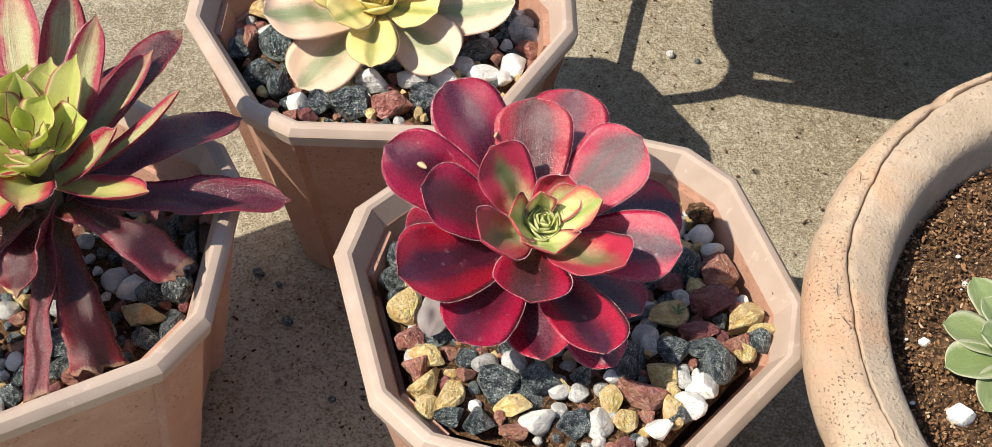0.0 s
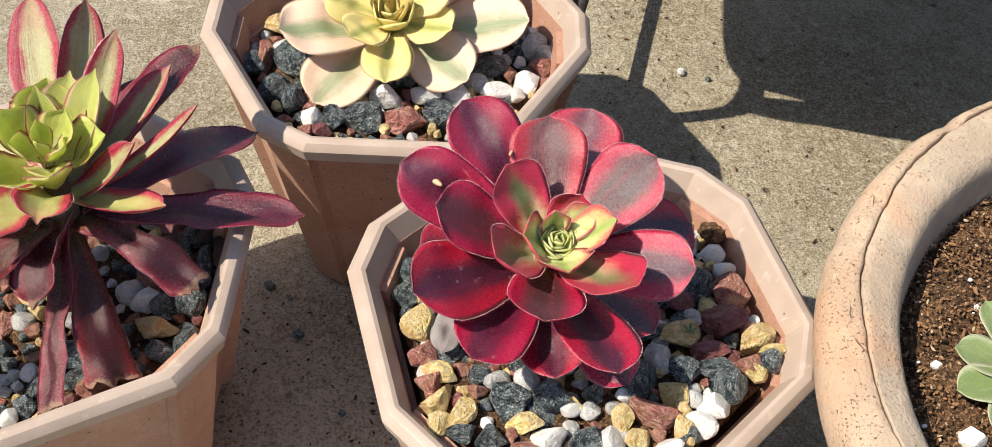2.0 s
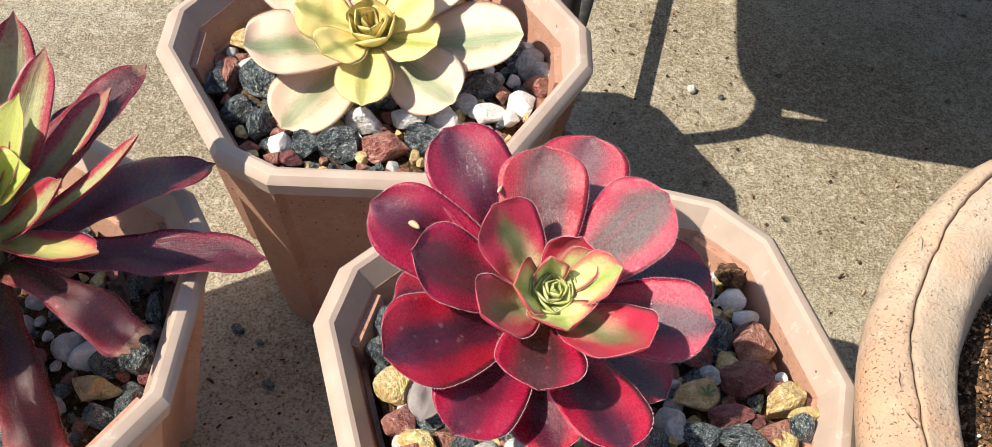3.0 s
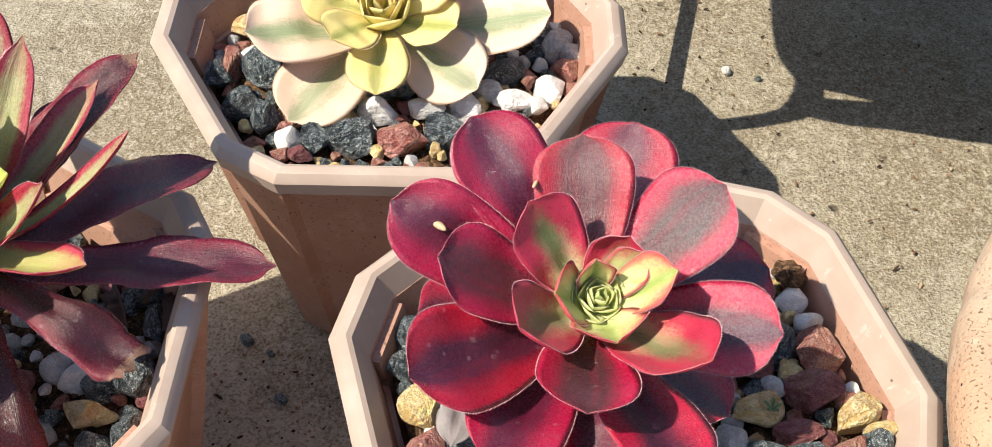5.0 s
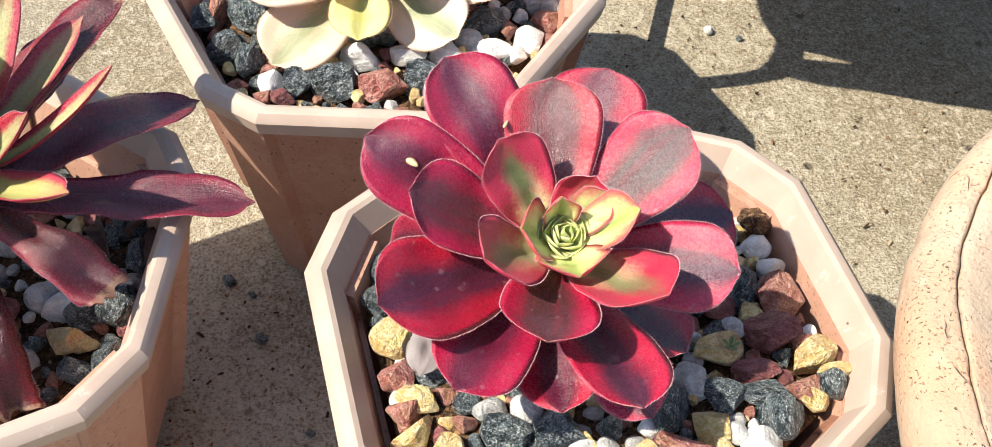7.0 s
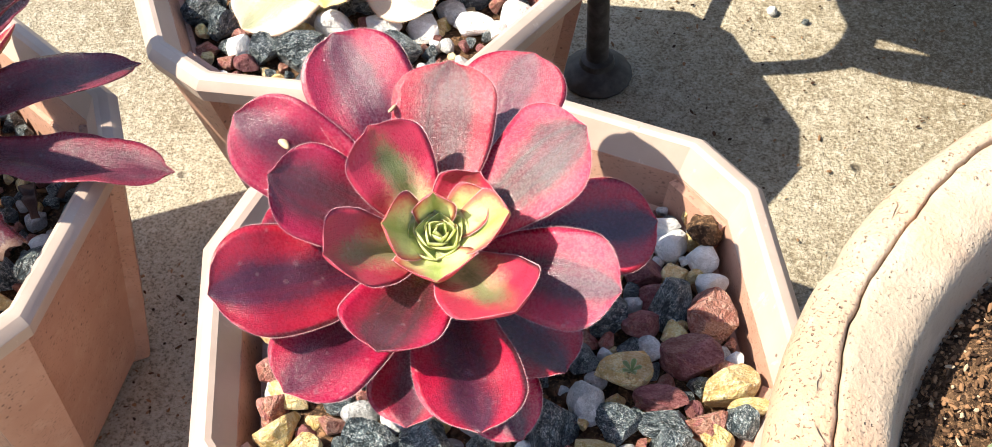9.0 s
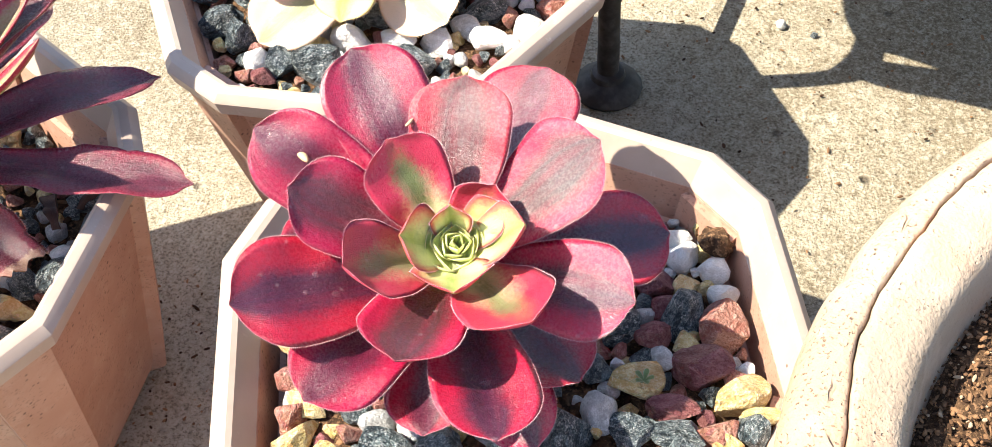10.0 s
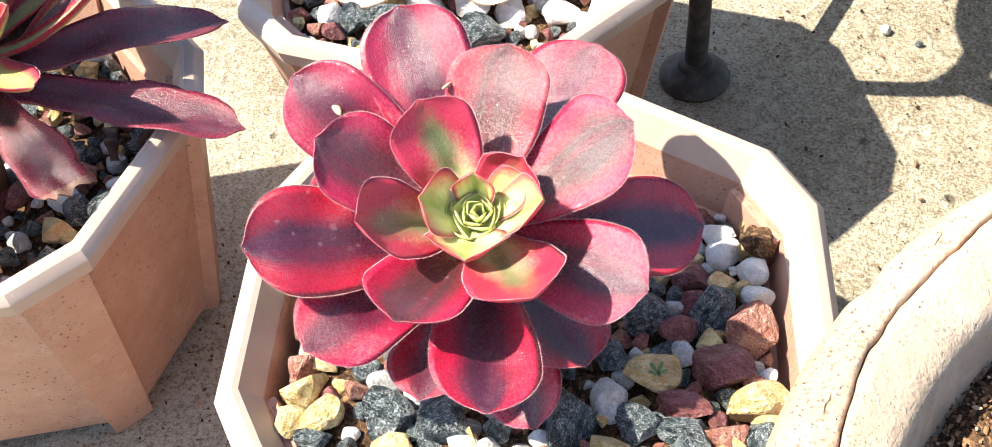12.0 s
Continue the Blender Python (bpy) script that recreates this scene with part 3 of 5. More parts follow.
def gravel(m, table, a, surface, group, fill, weights, single):
    """Stones at their known places, then others between them. surface(x, y): height of the stones' middles."""
    centre, spots = m.translation, []
    yaw = m.to_euler().z
    for kind_name, rows in table.items():
        for x, y, length, width, turn in rows:
            # keep each stone inside the six walls
            for k in range(6):
                side = Vector((math.cos(yaw + k * math.pi / 3), math.sin(yaw + k * math.pi / 3)))
                past = side.dot((x - centre.x, y - centre.y)) - (a + 0.0005 - 0.25 * (length + width))
                if past > 0:
                    x, y = x - side.x * past, y - side.y * past
            spots.append((x, y, 0.5 * (length + width)))
            stone(kind_name, x, y, surface(x, y) + grnd.uniform(-0.0006, 0.0006), length * 1.06, width * 1.06, turn, group)
    kinds = list(weights)
    small = bpy.data.meshes.new("small_gravel")
    for mat in STONE.values():
        small.materials.append(mat)
    verts, faces, slots = [], [], []
    made = 0
    for _ in range(6000):
        if made >= fill:
            break
        x, y = grnd.uniform(-0.08, 0.08), grnd.uniform(-0.08, 0.08)
        s = grnd.choice((0.0038, 0.0050, 0.0064, 0.0080)) * grnd.uniform(0.9, 1.15)
        if max(abs(x * math.cos(k * math.pi / 3) + y * math.sin(k * math.pi / 3)) for k in range(3)) > a - s * 0.5:
            continue
        wx = centre.x + x * math.cos(yaw) - y * math.sin(yaw)
        wy = centre.y + x * math.sin(yaw) + y * math.cos(yaw)
        if any(math.hypot(wx - p, wy - q) < 0.37 * (s + r) for p, q, r in spots):
            continue
        spots.append((wx, wy, s))
        kind_name = grnd.choices(kinds, [weights[k] for k in kinds])[0]
        z = surface(wx, wy) - grnd.uniform(0.001, 0.003)
        made += 1
        if made <= single:
            stone(kind_name, wx, wy, z, s * grnd.uniform(1.0, 1.3), s, grnd.uniform(0, 360), group)
            continue
        me = grnd.choice(ROCKS[kind_name])
        turn = pose(wx / s, wy / s, z / s, grnd.uniform(-25, 25), grnd.uniform(-25, 25), grnd.uniform(0, 360))
        first = len(verts)
        verts += [turn @ v.co for v in me.vertices]
        faces += [[first + q for q in f.vertices] for f in me.polygons]
        slots += [kinds.index(kind_name)] * len(me.polygons)
        for q in range(first, len(verts)):
            verts[q] = verts[q] * (s / 0.009)
    if verts:
        small.from_pydata(verts, [], faces)
        small.polygons.foreach_set("material_index", slots)
        small.set_sharp_from_angle(angle=radians(12))
        ob = new("small_gravel", small)
        ob.matrix_world = Matrix.Scale(0.009, 4)
        tagged(ob, "small mixed gravel filling the gaps between larger stones", "gravel", kind="stuff")


# x, y, length, width, turn
MAIN_STONES = {
    "dark": [(0.034, 0.032, 0.0129, 0.0111, 40), (0.052, 0.038, 0.0174, 0.0108, 60), (0.04, -0.003, 0.0116, 0.0106, -20), (0.052, -0.002, 0.0136, 0.0088, 0), (0.029, 0.016, 0.01, 0.0086, 0), (0.024, -0.007, 0.0148, 0.0138, 90), (-0.021, -0.018, 0.0144, 0.0129, -15), (-0.007, -0.015, 0.0133, 0.0118, 20), (0.007, -0.014, 0.0089, 0.0071, 90), (-0.031, -0.006, 0.0084, 0.0072, 0), (0.072, 0.001, 0.0099, 0.0079, 90), (0.059, -0.014, 0.013, 0.0125, 90), (0.042, -0.034, 0.0087, 0.006, 0), (-0.028, -0.033, 0.0108, 0.0097, 0), (-0.038, -0.033, 0.0095, 0.0069, 0), (0.004, -0.032, 0.0129, 0.0107, 0), (-0.059, 0.046, 0.0133, 0.0114, 90), (-0.06, 0.031, 0.0109, 0.0093, 90)],
    "maroon": [(0.043, 0.029, 0.0101, 0.0084, 15), (0.043, 0.049, 0.0123, 0.0088, 5), (0.046, 0.039, 0.0077, 0.0067, 0), (0.057, 0.02, 0.0165, 0.0128, -15), (0.05, 0.006, 0.0136, 0.0076, -5)],
    "white": [(0.046, 0.066, 0.0106, 0.0071, 0), (0.049, 0.06, 0.0113, 0.009, 90), (0.059, 0.056, 0.0089, 0.0088, 0), (0.062, 0.046, 0.0087, 0.0067, 0), (-0.0, -0.02, 0.0076, 0.0051, 0), (0.048, -0.018, 0.0111, 0.0091, 0), (0.046, -0.028, 0.0126, 0.0099, -10), (-0.008, -0.031, 0.0121, 0.0093, 20), (0.012, -0.032, 0.0098, 0.0096, 90), (0.032, -0.034, 0.0091, 0.0074, 0)],
    "red": [(0.063, 0.034, 0.0149, 0.0149, -30), (0.065, 0.018, 0.007, 0.0069, 90), (-0.055, -0.012, 0.0109, 0.0094, 110), (-0.048, -0.012, 0.0072, 0.0061, 90), (-0.032, -0.013, 0.007, 0.0053, -10), (0.062, -0.002, 0.011, 0.0079, 25), (0.027, -0.022, 0.0169, 0.0085, -15), (-0.016, -0.035, 0.0095, 0.006, 0), (-0.052, 0.003, 0.0118, 0.0097, 90)],
    "ochre": [(0.067, 0.011, 0.0172, 0.0096, 32), (0.04, 0.013, 0.0145, 0.011, 5), (-0.049, -0.018, 0.0128, 0.0086, 20), (-0.044, -0.026, 0.0091, 0.0088, 90), (-0.037, -0.023, 0.0125, 0.0088, 50), (-0.045, -0.006, 0.013, 0.008, -20), (0.002, -0.018, 0.0061, 0.0038, -40), (0.053, 0.073, 0.0056, 0.005, 90), (0.073, 0.006, 0.0111, 0.0045, 10), (0.035, -0.013, 0.0115, 0.009, 150), (0.038, -0.02, 0.0076, 0.0064, 90), (0.054, -0.023, 0.008, 0.0071, 20), (0.037, -0.028, 0.0108, 0.0071, 90), (0.07, -0.011, 0.0086, 0.0063, -20), (0.017, -0.023, 0.0109, 0.0076, 90), (-0.016, -0.026, 0.013, 0.0075, 0), (0.021, -0.032, 0.0087, 0.0079, 0), (-0.055, 0.017, 0.0157, 0.0122, 90)],
    "grey": [(0.031, 0.002, 0.0111, 0.0096, 90), (0.046, 0.022, 0.0074, 0.0072, 0), (0.042, -0.015, 0.0067, 0.0064, 90), (-0.015, -0.009, 0.0092, 0.0091, 90), (-0.025, -0.009, 0.0095, 0.0063, 0)],
}
BACK_STONES = {
    "ochre": [(-0.124, 0.19, 0.0127, 0.011, 10), (-0.077, 0.131, 0.0115, 0.0038, 90), (-0.052, 0.126, 0.0078, 0.0043, 90)],
    "red": [(-0.127, 0.169, 0.0189, 0.0073, 90), (-0.062, 0.13, 0.0163, 0.0162, 75), (-0.003, 0.167, 0.0131, 0.0108, 0), (-0.018, 0.161, 0.0094, 0.0056, 90), (-0.105, 0.123, 0.0064, 0.006, 0)],
    "white": [(-0.121, 0.175, 0.0097, 0.0096, 30), (-0.103, 0.13, 0.0096, 0.0091, 90), (-0.072, 0.145, 0.0148, 0.0092, 5), (-0.055, 0.145, 0.0132, 0.008, -5), (-0.042, 0.147, 0.0121, 0.0105, 0), (-0.024, 0.149, 0.0127, 0.0093, 10), (-0.011, 0.157, 0.0123, 0.0113, -40), (-0.0, 0.195, 0.0105, 0.01, 90), (-0.116, 0.178, 0.0083, 0.0074, 90), (-0.015, 0.148, 0.0066, 0.0062, 0)],
    "dark": [(-0.116, 0.167, 0.0221, 0.0141, 110), (-0.121, 0.146, 0.0141, 0.012, 60), (-0.112, 0.14, 0.0122, 0.0109, 90), (-0.133, 0.163, 0.0138, 0.0112, 90), (-0.092, 0.129, 0.0118, 0.0102, 0), (-0.08, 0.129, 0.0167, 0.0132, 20), (-0.047, 0.132, 0.0162, 0.0133, 0), (-0.027, 0.165, 0.0147, 0.0139, -10), (-0.012, 0.185, 0.0156, 0.0122, 90), (-0.035, 0.181, 0.0086, 0.0084, 0), (-0.064, 0.155, 0.01, 0.0068, 0), (-0.059, 0.163, 0.0096, 0.0076, 0)],
    "grey": [(-0.001, 0.185, 0.0143, 0.0116, 90), (0.004, 0.178, 0.0103, 0.0098, 90), (-0.033, 0.156, 0.0112, 0.0081, 0)],
    "maroon": [(-0.008, 0.203, 0.0119, 0.0101, 90), (-0.098, 0.123, 0.0091, 0.0072, 0)],
}
LEFT_STONES = {
    "white": [(-0.163, 0.04, 0.0117, 0.0105, 90), (-0.156, 0.035, 0.0118, 0.009, 25), (-0.184, 0.016, 0.0087, 0.0059, 90), (-0.14, 0.044, 0.0086, 0.0064, 20), (-0.192, -0.017, 0.0073, 0.0065, 90)],
    "dark": [(-0.148, 0.032, 0.011, 0.0108, 120), (-0.137, 0.036, 0.0133, 0.0104, 90), (-0.145, 0.012, 0.0128, 0.0082, 160), (-0.138, 0.016, 0.0103, 0.0083, 90), (-0.174, 0.008, 0.0136, 0.0091, -10), (-0.172, 0.001, 0.0139, 0.0115, 0), (-0.141, 0.068, 0.0149, 0.0111, -10), (-0.13, 0.056, 0.0137, 0.0063, 90), (-0.129, 0.039, 0.0096, 0.0057, 90), (-0.138, 0.006, 0.0077, 0.0061, 0), (-0.188, -0.012, 0.0098, 0.0079, 110), (-0.162, 0.009, 0.0091, 0.0061, 0), (-0.186, -0.003, 0.0089, 0.0085, 0)],
    "ochre": [(-0.152, 0.022, 0.0139, 0.0088, -20), (-0.145, 0.022, 0.0074, 0.0057, 20), (-0.189, 0.038, 0.0095, 0.0095, 90), (-0.175, 0.017, 0.0092, 0.0064, 90)],
    "red": [(-0.166, -0.003, 0.0138, 0.0085, 20), (-0.156, 0.046, 0.0096, 0.0091, -30), (-0.171, 0.071, 0.0099, 0.0084, 0)],
    "grey": [(-0.184, 0.029, 0.014, 0.0078, -60)],
    "maroon": [(-0.171, 0.032, 0.0105, 0.007, 90)],
}

soil_bed(MAIN, 0.1005, 0.0625, main_drop)
soil_bed(BACK, 0.0905, 0.0620)
soil_bed(LEFT, 0.0850, 0.0610)
WEIGHTS = {"dark": 6, "red": 2.5, "maroon": 1.5, "ochre": 2.5, "white": 1.2, "grey": 2}
gravel(MAIN, MAIN_STONES, 0.0640, lambda x, y: 0.1045 + 0.02 * x - main_drop(y), "gravel round the crimson succulent", 330, WEIGHTS, 90)
gravel(BACK, BACK_STONES, 0.0650, lambda x, y: 0.0962, "gravel round the cream succulent", 300, WEIGHTS, 30)
gravel(LEFT, LEFT_STONES, 0.0620, lambda x, y: 0.0895, "gravel round the purple succulent", 300, WEIGHTS, 30)


# ---- succulents ----
def leaf_frame(base, ctrl, tip, hint, roll):
    def at(v):
        p = base * (1 - v) ** 2 + ctrl * 2 * v * (1 - v) + tip * v * v
        d = ((ctrl - base) * (1 - v) + (tip - ctrl) * v)
        d = d.normalized() if d.length > 1e-9 else (tip - base).normalized()
        s = d.cross(hint).normalized()
        n = s.cross(d)
        c, q = math.cos(roll), math.sin(roll)
        return p, d, s * c + n * q, n * c - s * q
    return at


def obovate(v, foot=0.3, widest=0.74, power=2.3, early=0.0):
    if v <= widest:
        x = v / widest
        x = x + early * x * (1 - x)
        return foot + (1 - foot) * (x * x * (3 - 2 * x))
    return max(0.0, 1 - ((v - widest) / (1 - widest)) ** power) ** 0.5


def leaf_mesh(base, ctrl, tip, width, hint, roll=0.0, cup=0.25, thick=0.0018, foot=0.3, widest=0.74, wave=0.0, mucro=0.0012, curl=0.0, seed=0, nv=22, nu=12, teeth=0, tooth=0.0006, power=2.3, early=0.0, rag=0.0):
    """A fleshy leaf from base to tip, and the hairs along its margin."""
    at = leaf_frame(base, ctrl, tip, hint, roll)
    bm = bmesh.new()
    uv = bm.loops.layers.uv.new("UVMap")
    top, low, where = [], [], {}
    edge = {1: [], -1: []}
    for j in range(nv + 1):
        v = 1 - (1 - j / nv) ** 1.7
        p, d, s, n = at(v)
        hw = max(0.5 * width * obovate(v, foot, widest, power, early), 0.00012)
        th = thick * (1 - 0.55 * v) * min(1, hw / (0.2 * width) + 0.15)
        if widest >= 1 and j == nv:
            th *= 0.1
        rt, rl = [], []
        for i in range(nu + 1):
            u = -1 + 2 * i / nu
            q = p + s * (u * hw * (1 + rag * noise.noise((v * 6 + seed, 2.7 if u > 0 else 7.1, seed * 1.3)) + 0.4 * rag * noise.noise((v * 19 + seed, 2.7 if u > 0 else 7.1, 5))))
            lift = cup * hw * u * u - 0.0004 * math.exp(-(u / 0.14) ** 2) * (1 if v < 0.97 else 0)
            lift += wave * hw * noise.noise((u * 1.2 + seed, v * 4, seed * 3.1)) + curl * width * v * v * v
            q += n * lift
            if widest >= 1 and v > 0.93:
                q += d * ((v - 0.93) / 0.07) * width * (0.22 * noise.noise((u * 2.2, seed * 1.7, 0)) + 0.10 * noise.noise((u * 8, seed, 4)))
            if v > 0.97:
                q += d * mucro * math.exp(-(u * hw / 0.0009) ** 2) * (v - 0.97) / 0.03
            a = bm.verts.new(q)
            rt.append(a)
            where[a] = ((u + 1) / 2, v)
            if 0 < i < nu:
                b = bm.verts.new(q - n * th * math.sqrt(1 - u * u))
                where[b] = ((u + 1) / 2, v)
                rl.append(b)
            else:
                rl.append(a)
                edge[1 if i else -1].append((q, s * (1 if i else -1), d, n))
        top.append(rt)
        low.append(rl)
    for j in range(nv):
        for i in range(nu):
            bm.faces.new((top[j][i], top[j][i + 1], top[j + 1][i + 1], top[j + 1][i]))
            f = [low[j][i + 1], low[j][i], low[j + 1][i], low[j + 1][i + 1]]
            f = [x for k, x in enumerate(f) if x not in f[:k]]
            if len(f) > 2:
                bm.faces.new(f)
    for f in bm.faces:
        for lp in f.loops:
            lp[uv].uv = where[lp.vert]
    hair = None
    if teeth:
        hair = bmesh.new()
        for side, row in edge.items():
            total = sum((b[0] - a[0]).length for a, b in zip(row, row[1:]))
            step, run, k = total / teeth, 0.0, 0
            rnd = random.Random(seed + side)
            for a, b in zip(row, row[1:]):
                seg = (b[0] - a[0]).length
                while k * step < run + seg and seg > 1e-9:
                    f = (k * step - run) / seg
                    q = a[0].lerp(b[0], f)
                    along = (b[0] - a[0]).normalized()
                    flat = along.cross(a[3]) * (1 if side > 0 else -1)
                    out = (flat * (1 if flat.dot(a[1]) > 0 else -1) * 0.9 + along * 0.4 + a[3] * rnd.uniform(-0.15, 0.3)).normalized()
                    ln, w = tooth * rnd.uniform(0.5, 1.2), tooth * 0.24
                    c = [hair.verts.new(q + along * w), hair.verts.new(q - along * w), hair.verts.new(q + a[3] * w)]
                    t = hair.verts.new(q + out * ln)
                    for x in range(3):
                        hair.faces.new((c[x], c[(x + 1) % 3], t))
                    k += 1
                run += seg
    return bm, hair


def add_leaf(plant, origin, material, base, tip, width, bend=0.0, roll=0.0, axis=Vector((0, 0, 1)), fringe=FRINGE, label="", **more):
    """One leaf of a rosette that grows along axis, as a part of the plant."""
    base, tip = Vector(base) - origin, Vector(tip) - origin
    d = tip - base
    out = (d - axis * d.dot(axis)).normalized()
    hint = (axis - out * 0.9 * max(0.0, d.normalized().dot(axis))).normalized()
    bm, hair = leaf_mesh(base, (base + tip) / 2 + axis * bend, tip, width, hint, roll, **more)
    ob = part("leaf", bm, LEAF[material], plant, label)
    if hair is not None:
        part("fringe", hair, fringe, ob, smooth=False)
    return ob


def stem_of(plant, points, radii):
    bm = bmesh.new()
    tube(bm, points, radii)
    bmesh.ops.recalc_face_normals(bm, faces=bm.faces)
    return part("stem", bm, STEM, plant)


# the crimson rosette, tipped towards the sunny side
ORIGIN = Vector((0.0, 0.0, 0.078))
AXIS = Vector((0.22, -0.45, 0.87)).normalized()
MID = Vector((0.0, 0.0, 0.121))
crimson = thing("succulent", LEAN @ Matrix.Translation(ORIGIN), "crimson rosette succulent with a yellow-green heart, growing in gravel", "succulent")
low = MID - AXIS * 0.020 - ORIGIN
stem_of(crimson, [(-0.006, 0.012, -0.006), (-0.006, 0.011, 0.008), low, MID - AXIS * 0.004 - ORIGIN], [0.0055, 0.005, 0.0045, 0.003])
# tip x, y, z, width, bend, roll
OUTER = [
    (0.0502, 0.0275, 0.1046, 0.0270, 0.0013, 0.12), (0.0176, -0.0466, 0.1077, 0.0250, 0.0027, 0.18), (-0.0014, -0.0410, 0.0992, 0.0210, -0.0007, -0.27),
    (-0.0275, -0.0433, 0.1108, 0.0240, 0.0039, -0.11), (0.0321, -0.0190, 0.0970, 0.0246, -0.0010, 0.38), (0.0231, -0.0315, 0.0855, 0.0195, 0.0003, -0.24),
    (-0.0452, -0.0022, 0.1203, 0.0230, -0.0025, -0.40),
]
MIDDLE = [
    (-0.0311, 0.0349, 0.1536, 0.0265, 0.0060, -0.01), (0.0148, 0.0572, 0.1345, 0.0285, 0.0008, 0.32), (-0.0455, -0.0318, 0.1284, 0.0270, 0.0005, 0.0),
    (-0.0511, 0.0122, 0.1447, 0.0235, 0.0031, 0.40), (0.0447, -0.0116, 0.1185, 0.0235, 0.0018, -0.20),
]
UPPER = [
    (-0.0020, 0.0346, 0.1470, 0.0256, 0.0015, 0.26), (0.0334, 0.0192, 0.1412, 0.0255, -0.0012, 0.20), (-0.0392, -0.0017, 0.1381, 0.0235, -0.0027, -0.06), (-0.0053, -0.0389, 0.1230, 0.0240, 0.0006, -0.19),
]
INNER = [
    (-0.0168, 0.0103, 0.1447, 0.0209, -0.0018, 0.04), (-0.0200, -0.0225, 0.1345, 0.0205, -0.0024, -0.10), (0.0238, -0.0290, 0.1283, 0.0225, -0.0070, 0.03), (0.0086, 0.0106, 0.1320, 0.0161, -0.0033, -0.12),
]
HEART = [
    (-0.0107, -0.0075, 0.1307, 0.0160, 0.0, 0.06), (0.0032, -0.0170, 0.1232, 0.0190, 0.0007, -0.18), (0.0185, -0.0050, 0.1345, 0.0140, -0.0040, 0.0), (-0.0005, 0.0012, 0.1329, 0.0100, 0.0004, 0.20), (0.0115, 0.0040, 0.1325, 0.011, -0.001, 0.0),
]
seed_n = 0
WET = []
for rows, mat, depth, cup, teeth in ((OUTER, "outer", 0.019, 0.16, 90), (MIDDLE, "outer", 0.015, 0.18, 90), (UPPER, "middle", 0.011, 0.20, 84), (INNER, "inner", 0.006, 0.24, 60), (HEART, "heart", 0.003, 0.4, 36)):
    for x, y, z, w, bend, roll in rows:
        seed_n += 1
        b = MID - AXIS * depth
        d = Vector((x, y, z)) - b
        b = b + (d - AXIS * d.dot(AXIS)).normalized() * 0.003
        if depth > 0.010:
            WET.append((b, Vector((x, y, z)), w, bend, roll, cup))
        add_leaf(crimson, ORIGIN, mat, b, (x, y, z), w * 1.04, bend, roll, AXIS, cup=cup, seed=seed_n, teeth=int(teeth * 1.6), tooth=0.00048, wave=0.13, foot=0.55 if w < 0.0165 else 0.32, power=2.15, widest=0.775, early=0.35, nv=26, nu=14, mucro=0.0008)
SIDE = AXIS.orthogonal().normalized()
ACROSS = AXIS.cross(SIDE)
for i in range(15):
    ang, f = 2.39996 * i + 0.6, i / 15
    q = SIDE * math.cos(ang) + ACROSS * math.sin(ang)
    r, h = 0.0086 * (1 - f) + 0.0004, 0.0012 + 0.0035 * f
    add_leaf(crimson, ORIGIN, "bud", MID + q * r * 0.15 - AXIS * (0.003 - 0.002 * f), MID + q * r + AXIS * h, 0.0110 * (1 - f) + 0.0026, -0.0012, 0.0, AXIS,
             cup=0.7, seed=40 + i, foot=0.75, thick=0.0012, nv=10, nu=8, mucro=0.0004)

# the green and purple succulent on its short trunk
LO = Vector((-0.1800, 0.0180, 0.070))
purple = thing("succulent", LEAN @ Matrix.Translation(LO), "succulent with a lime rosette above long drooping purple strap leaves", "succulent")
LC = Vector((-0.1720, 0.0220, 0.128))
stem_of(purple, [(0, 0, -0.004), (0.002, 0.001, 0.02), LC - LO - Vector((0, 0, 0.012)), LC - LO + Vector((0, 0, 0.006))], [0.007, 0.0065, 0.006, 0.004])
LAX = Vector((0.12, -0.20, 0.97)).normalized()
# tip x, y, z, width, bend, roll
STRAPS = [(-0.0938, 0.0408, 0.0989, 0.0195, 0.0008, 0.10), (-0.1142, 0.0740, 0.1123, 0.0185, 0.0078, -0.02)]
BLUNT = [(-0.1470, -0.0310, 0.0855, 0.0195, -0.0040, 0.50)]
BLUNT_RED = [(-0.1225, -0.0020, 0.1035, 0.0185, 0.0120, 0.30), (-0.1680, -0.0415, 0.0840, 0.0160, -0.0010, -0.80)]
STRAPS_RED = [
    (-0.1748, -0.0138, 0.1064, 0.0196, 0.0037, -0.50), (-0.1318, 0.0799, 0.1475, 0.0185, 0.0071, 0.20),
    (-0.2150, -0.0300, 0.0950, 0.018, 0.010, 0.0), (-0.2400, 0.0250, 0.1100, 0.018, 0.008, 0.0), (-0.2200, 0.0750, 0.1200, 0.018, 0.006, 0.0), (-0.1500, 0.0860, 0.1300, 0.017, 0.004, 0.0),
]
STRIPED = [
    (-0.1387, 0.0630, 0.1487, 0.0145, -0.0062, 0.20), (-0.1252, 0.0403, 0.1472, 0.0085, -0.0140, 0.25), (-0.1412, 0.0179, 0.1480, 0.0123, -0.0059, -0.24), (-0.1680, 0.0778, 0.1674, 0.0184, -0.0074, -0.60),
    (-0.1536, 0.0600, 0.1651, 0.0140, -0.0072, -0.29), (-0.1907, 0.0855, 0.1652, 0.0200, 0.0018, 0.41), (-0.2120, 0.0450, 0.1340, 0.018, 0.0, 0.0),
]
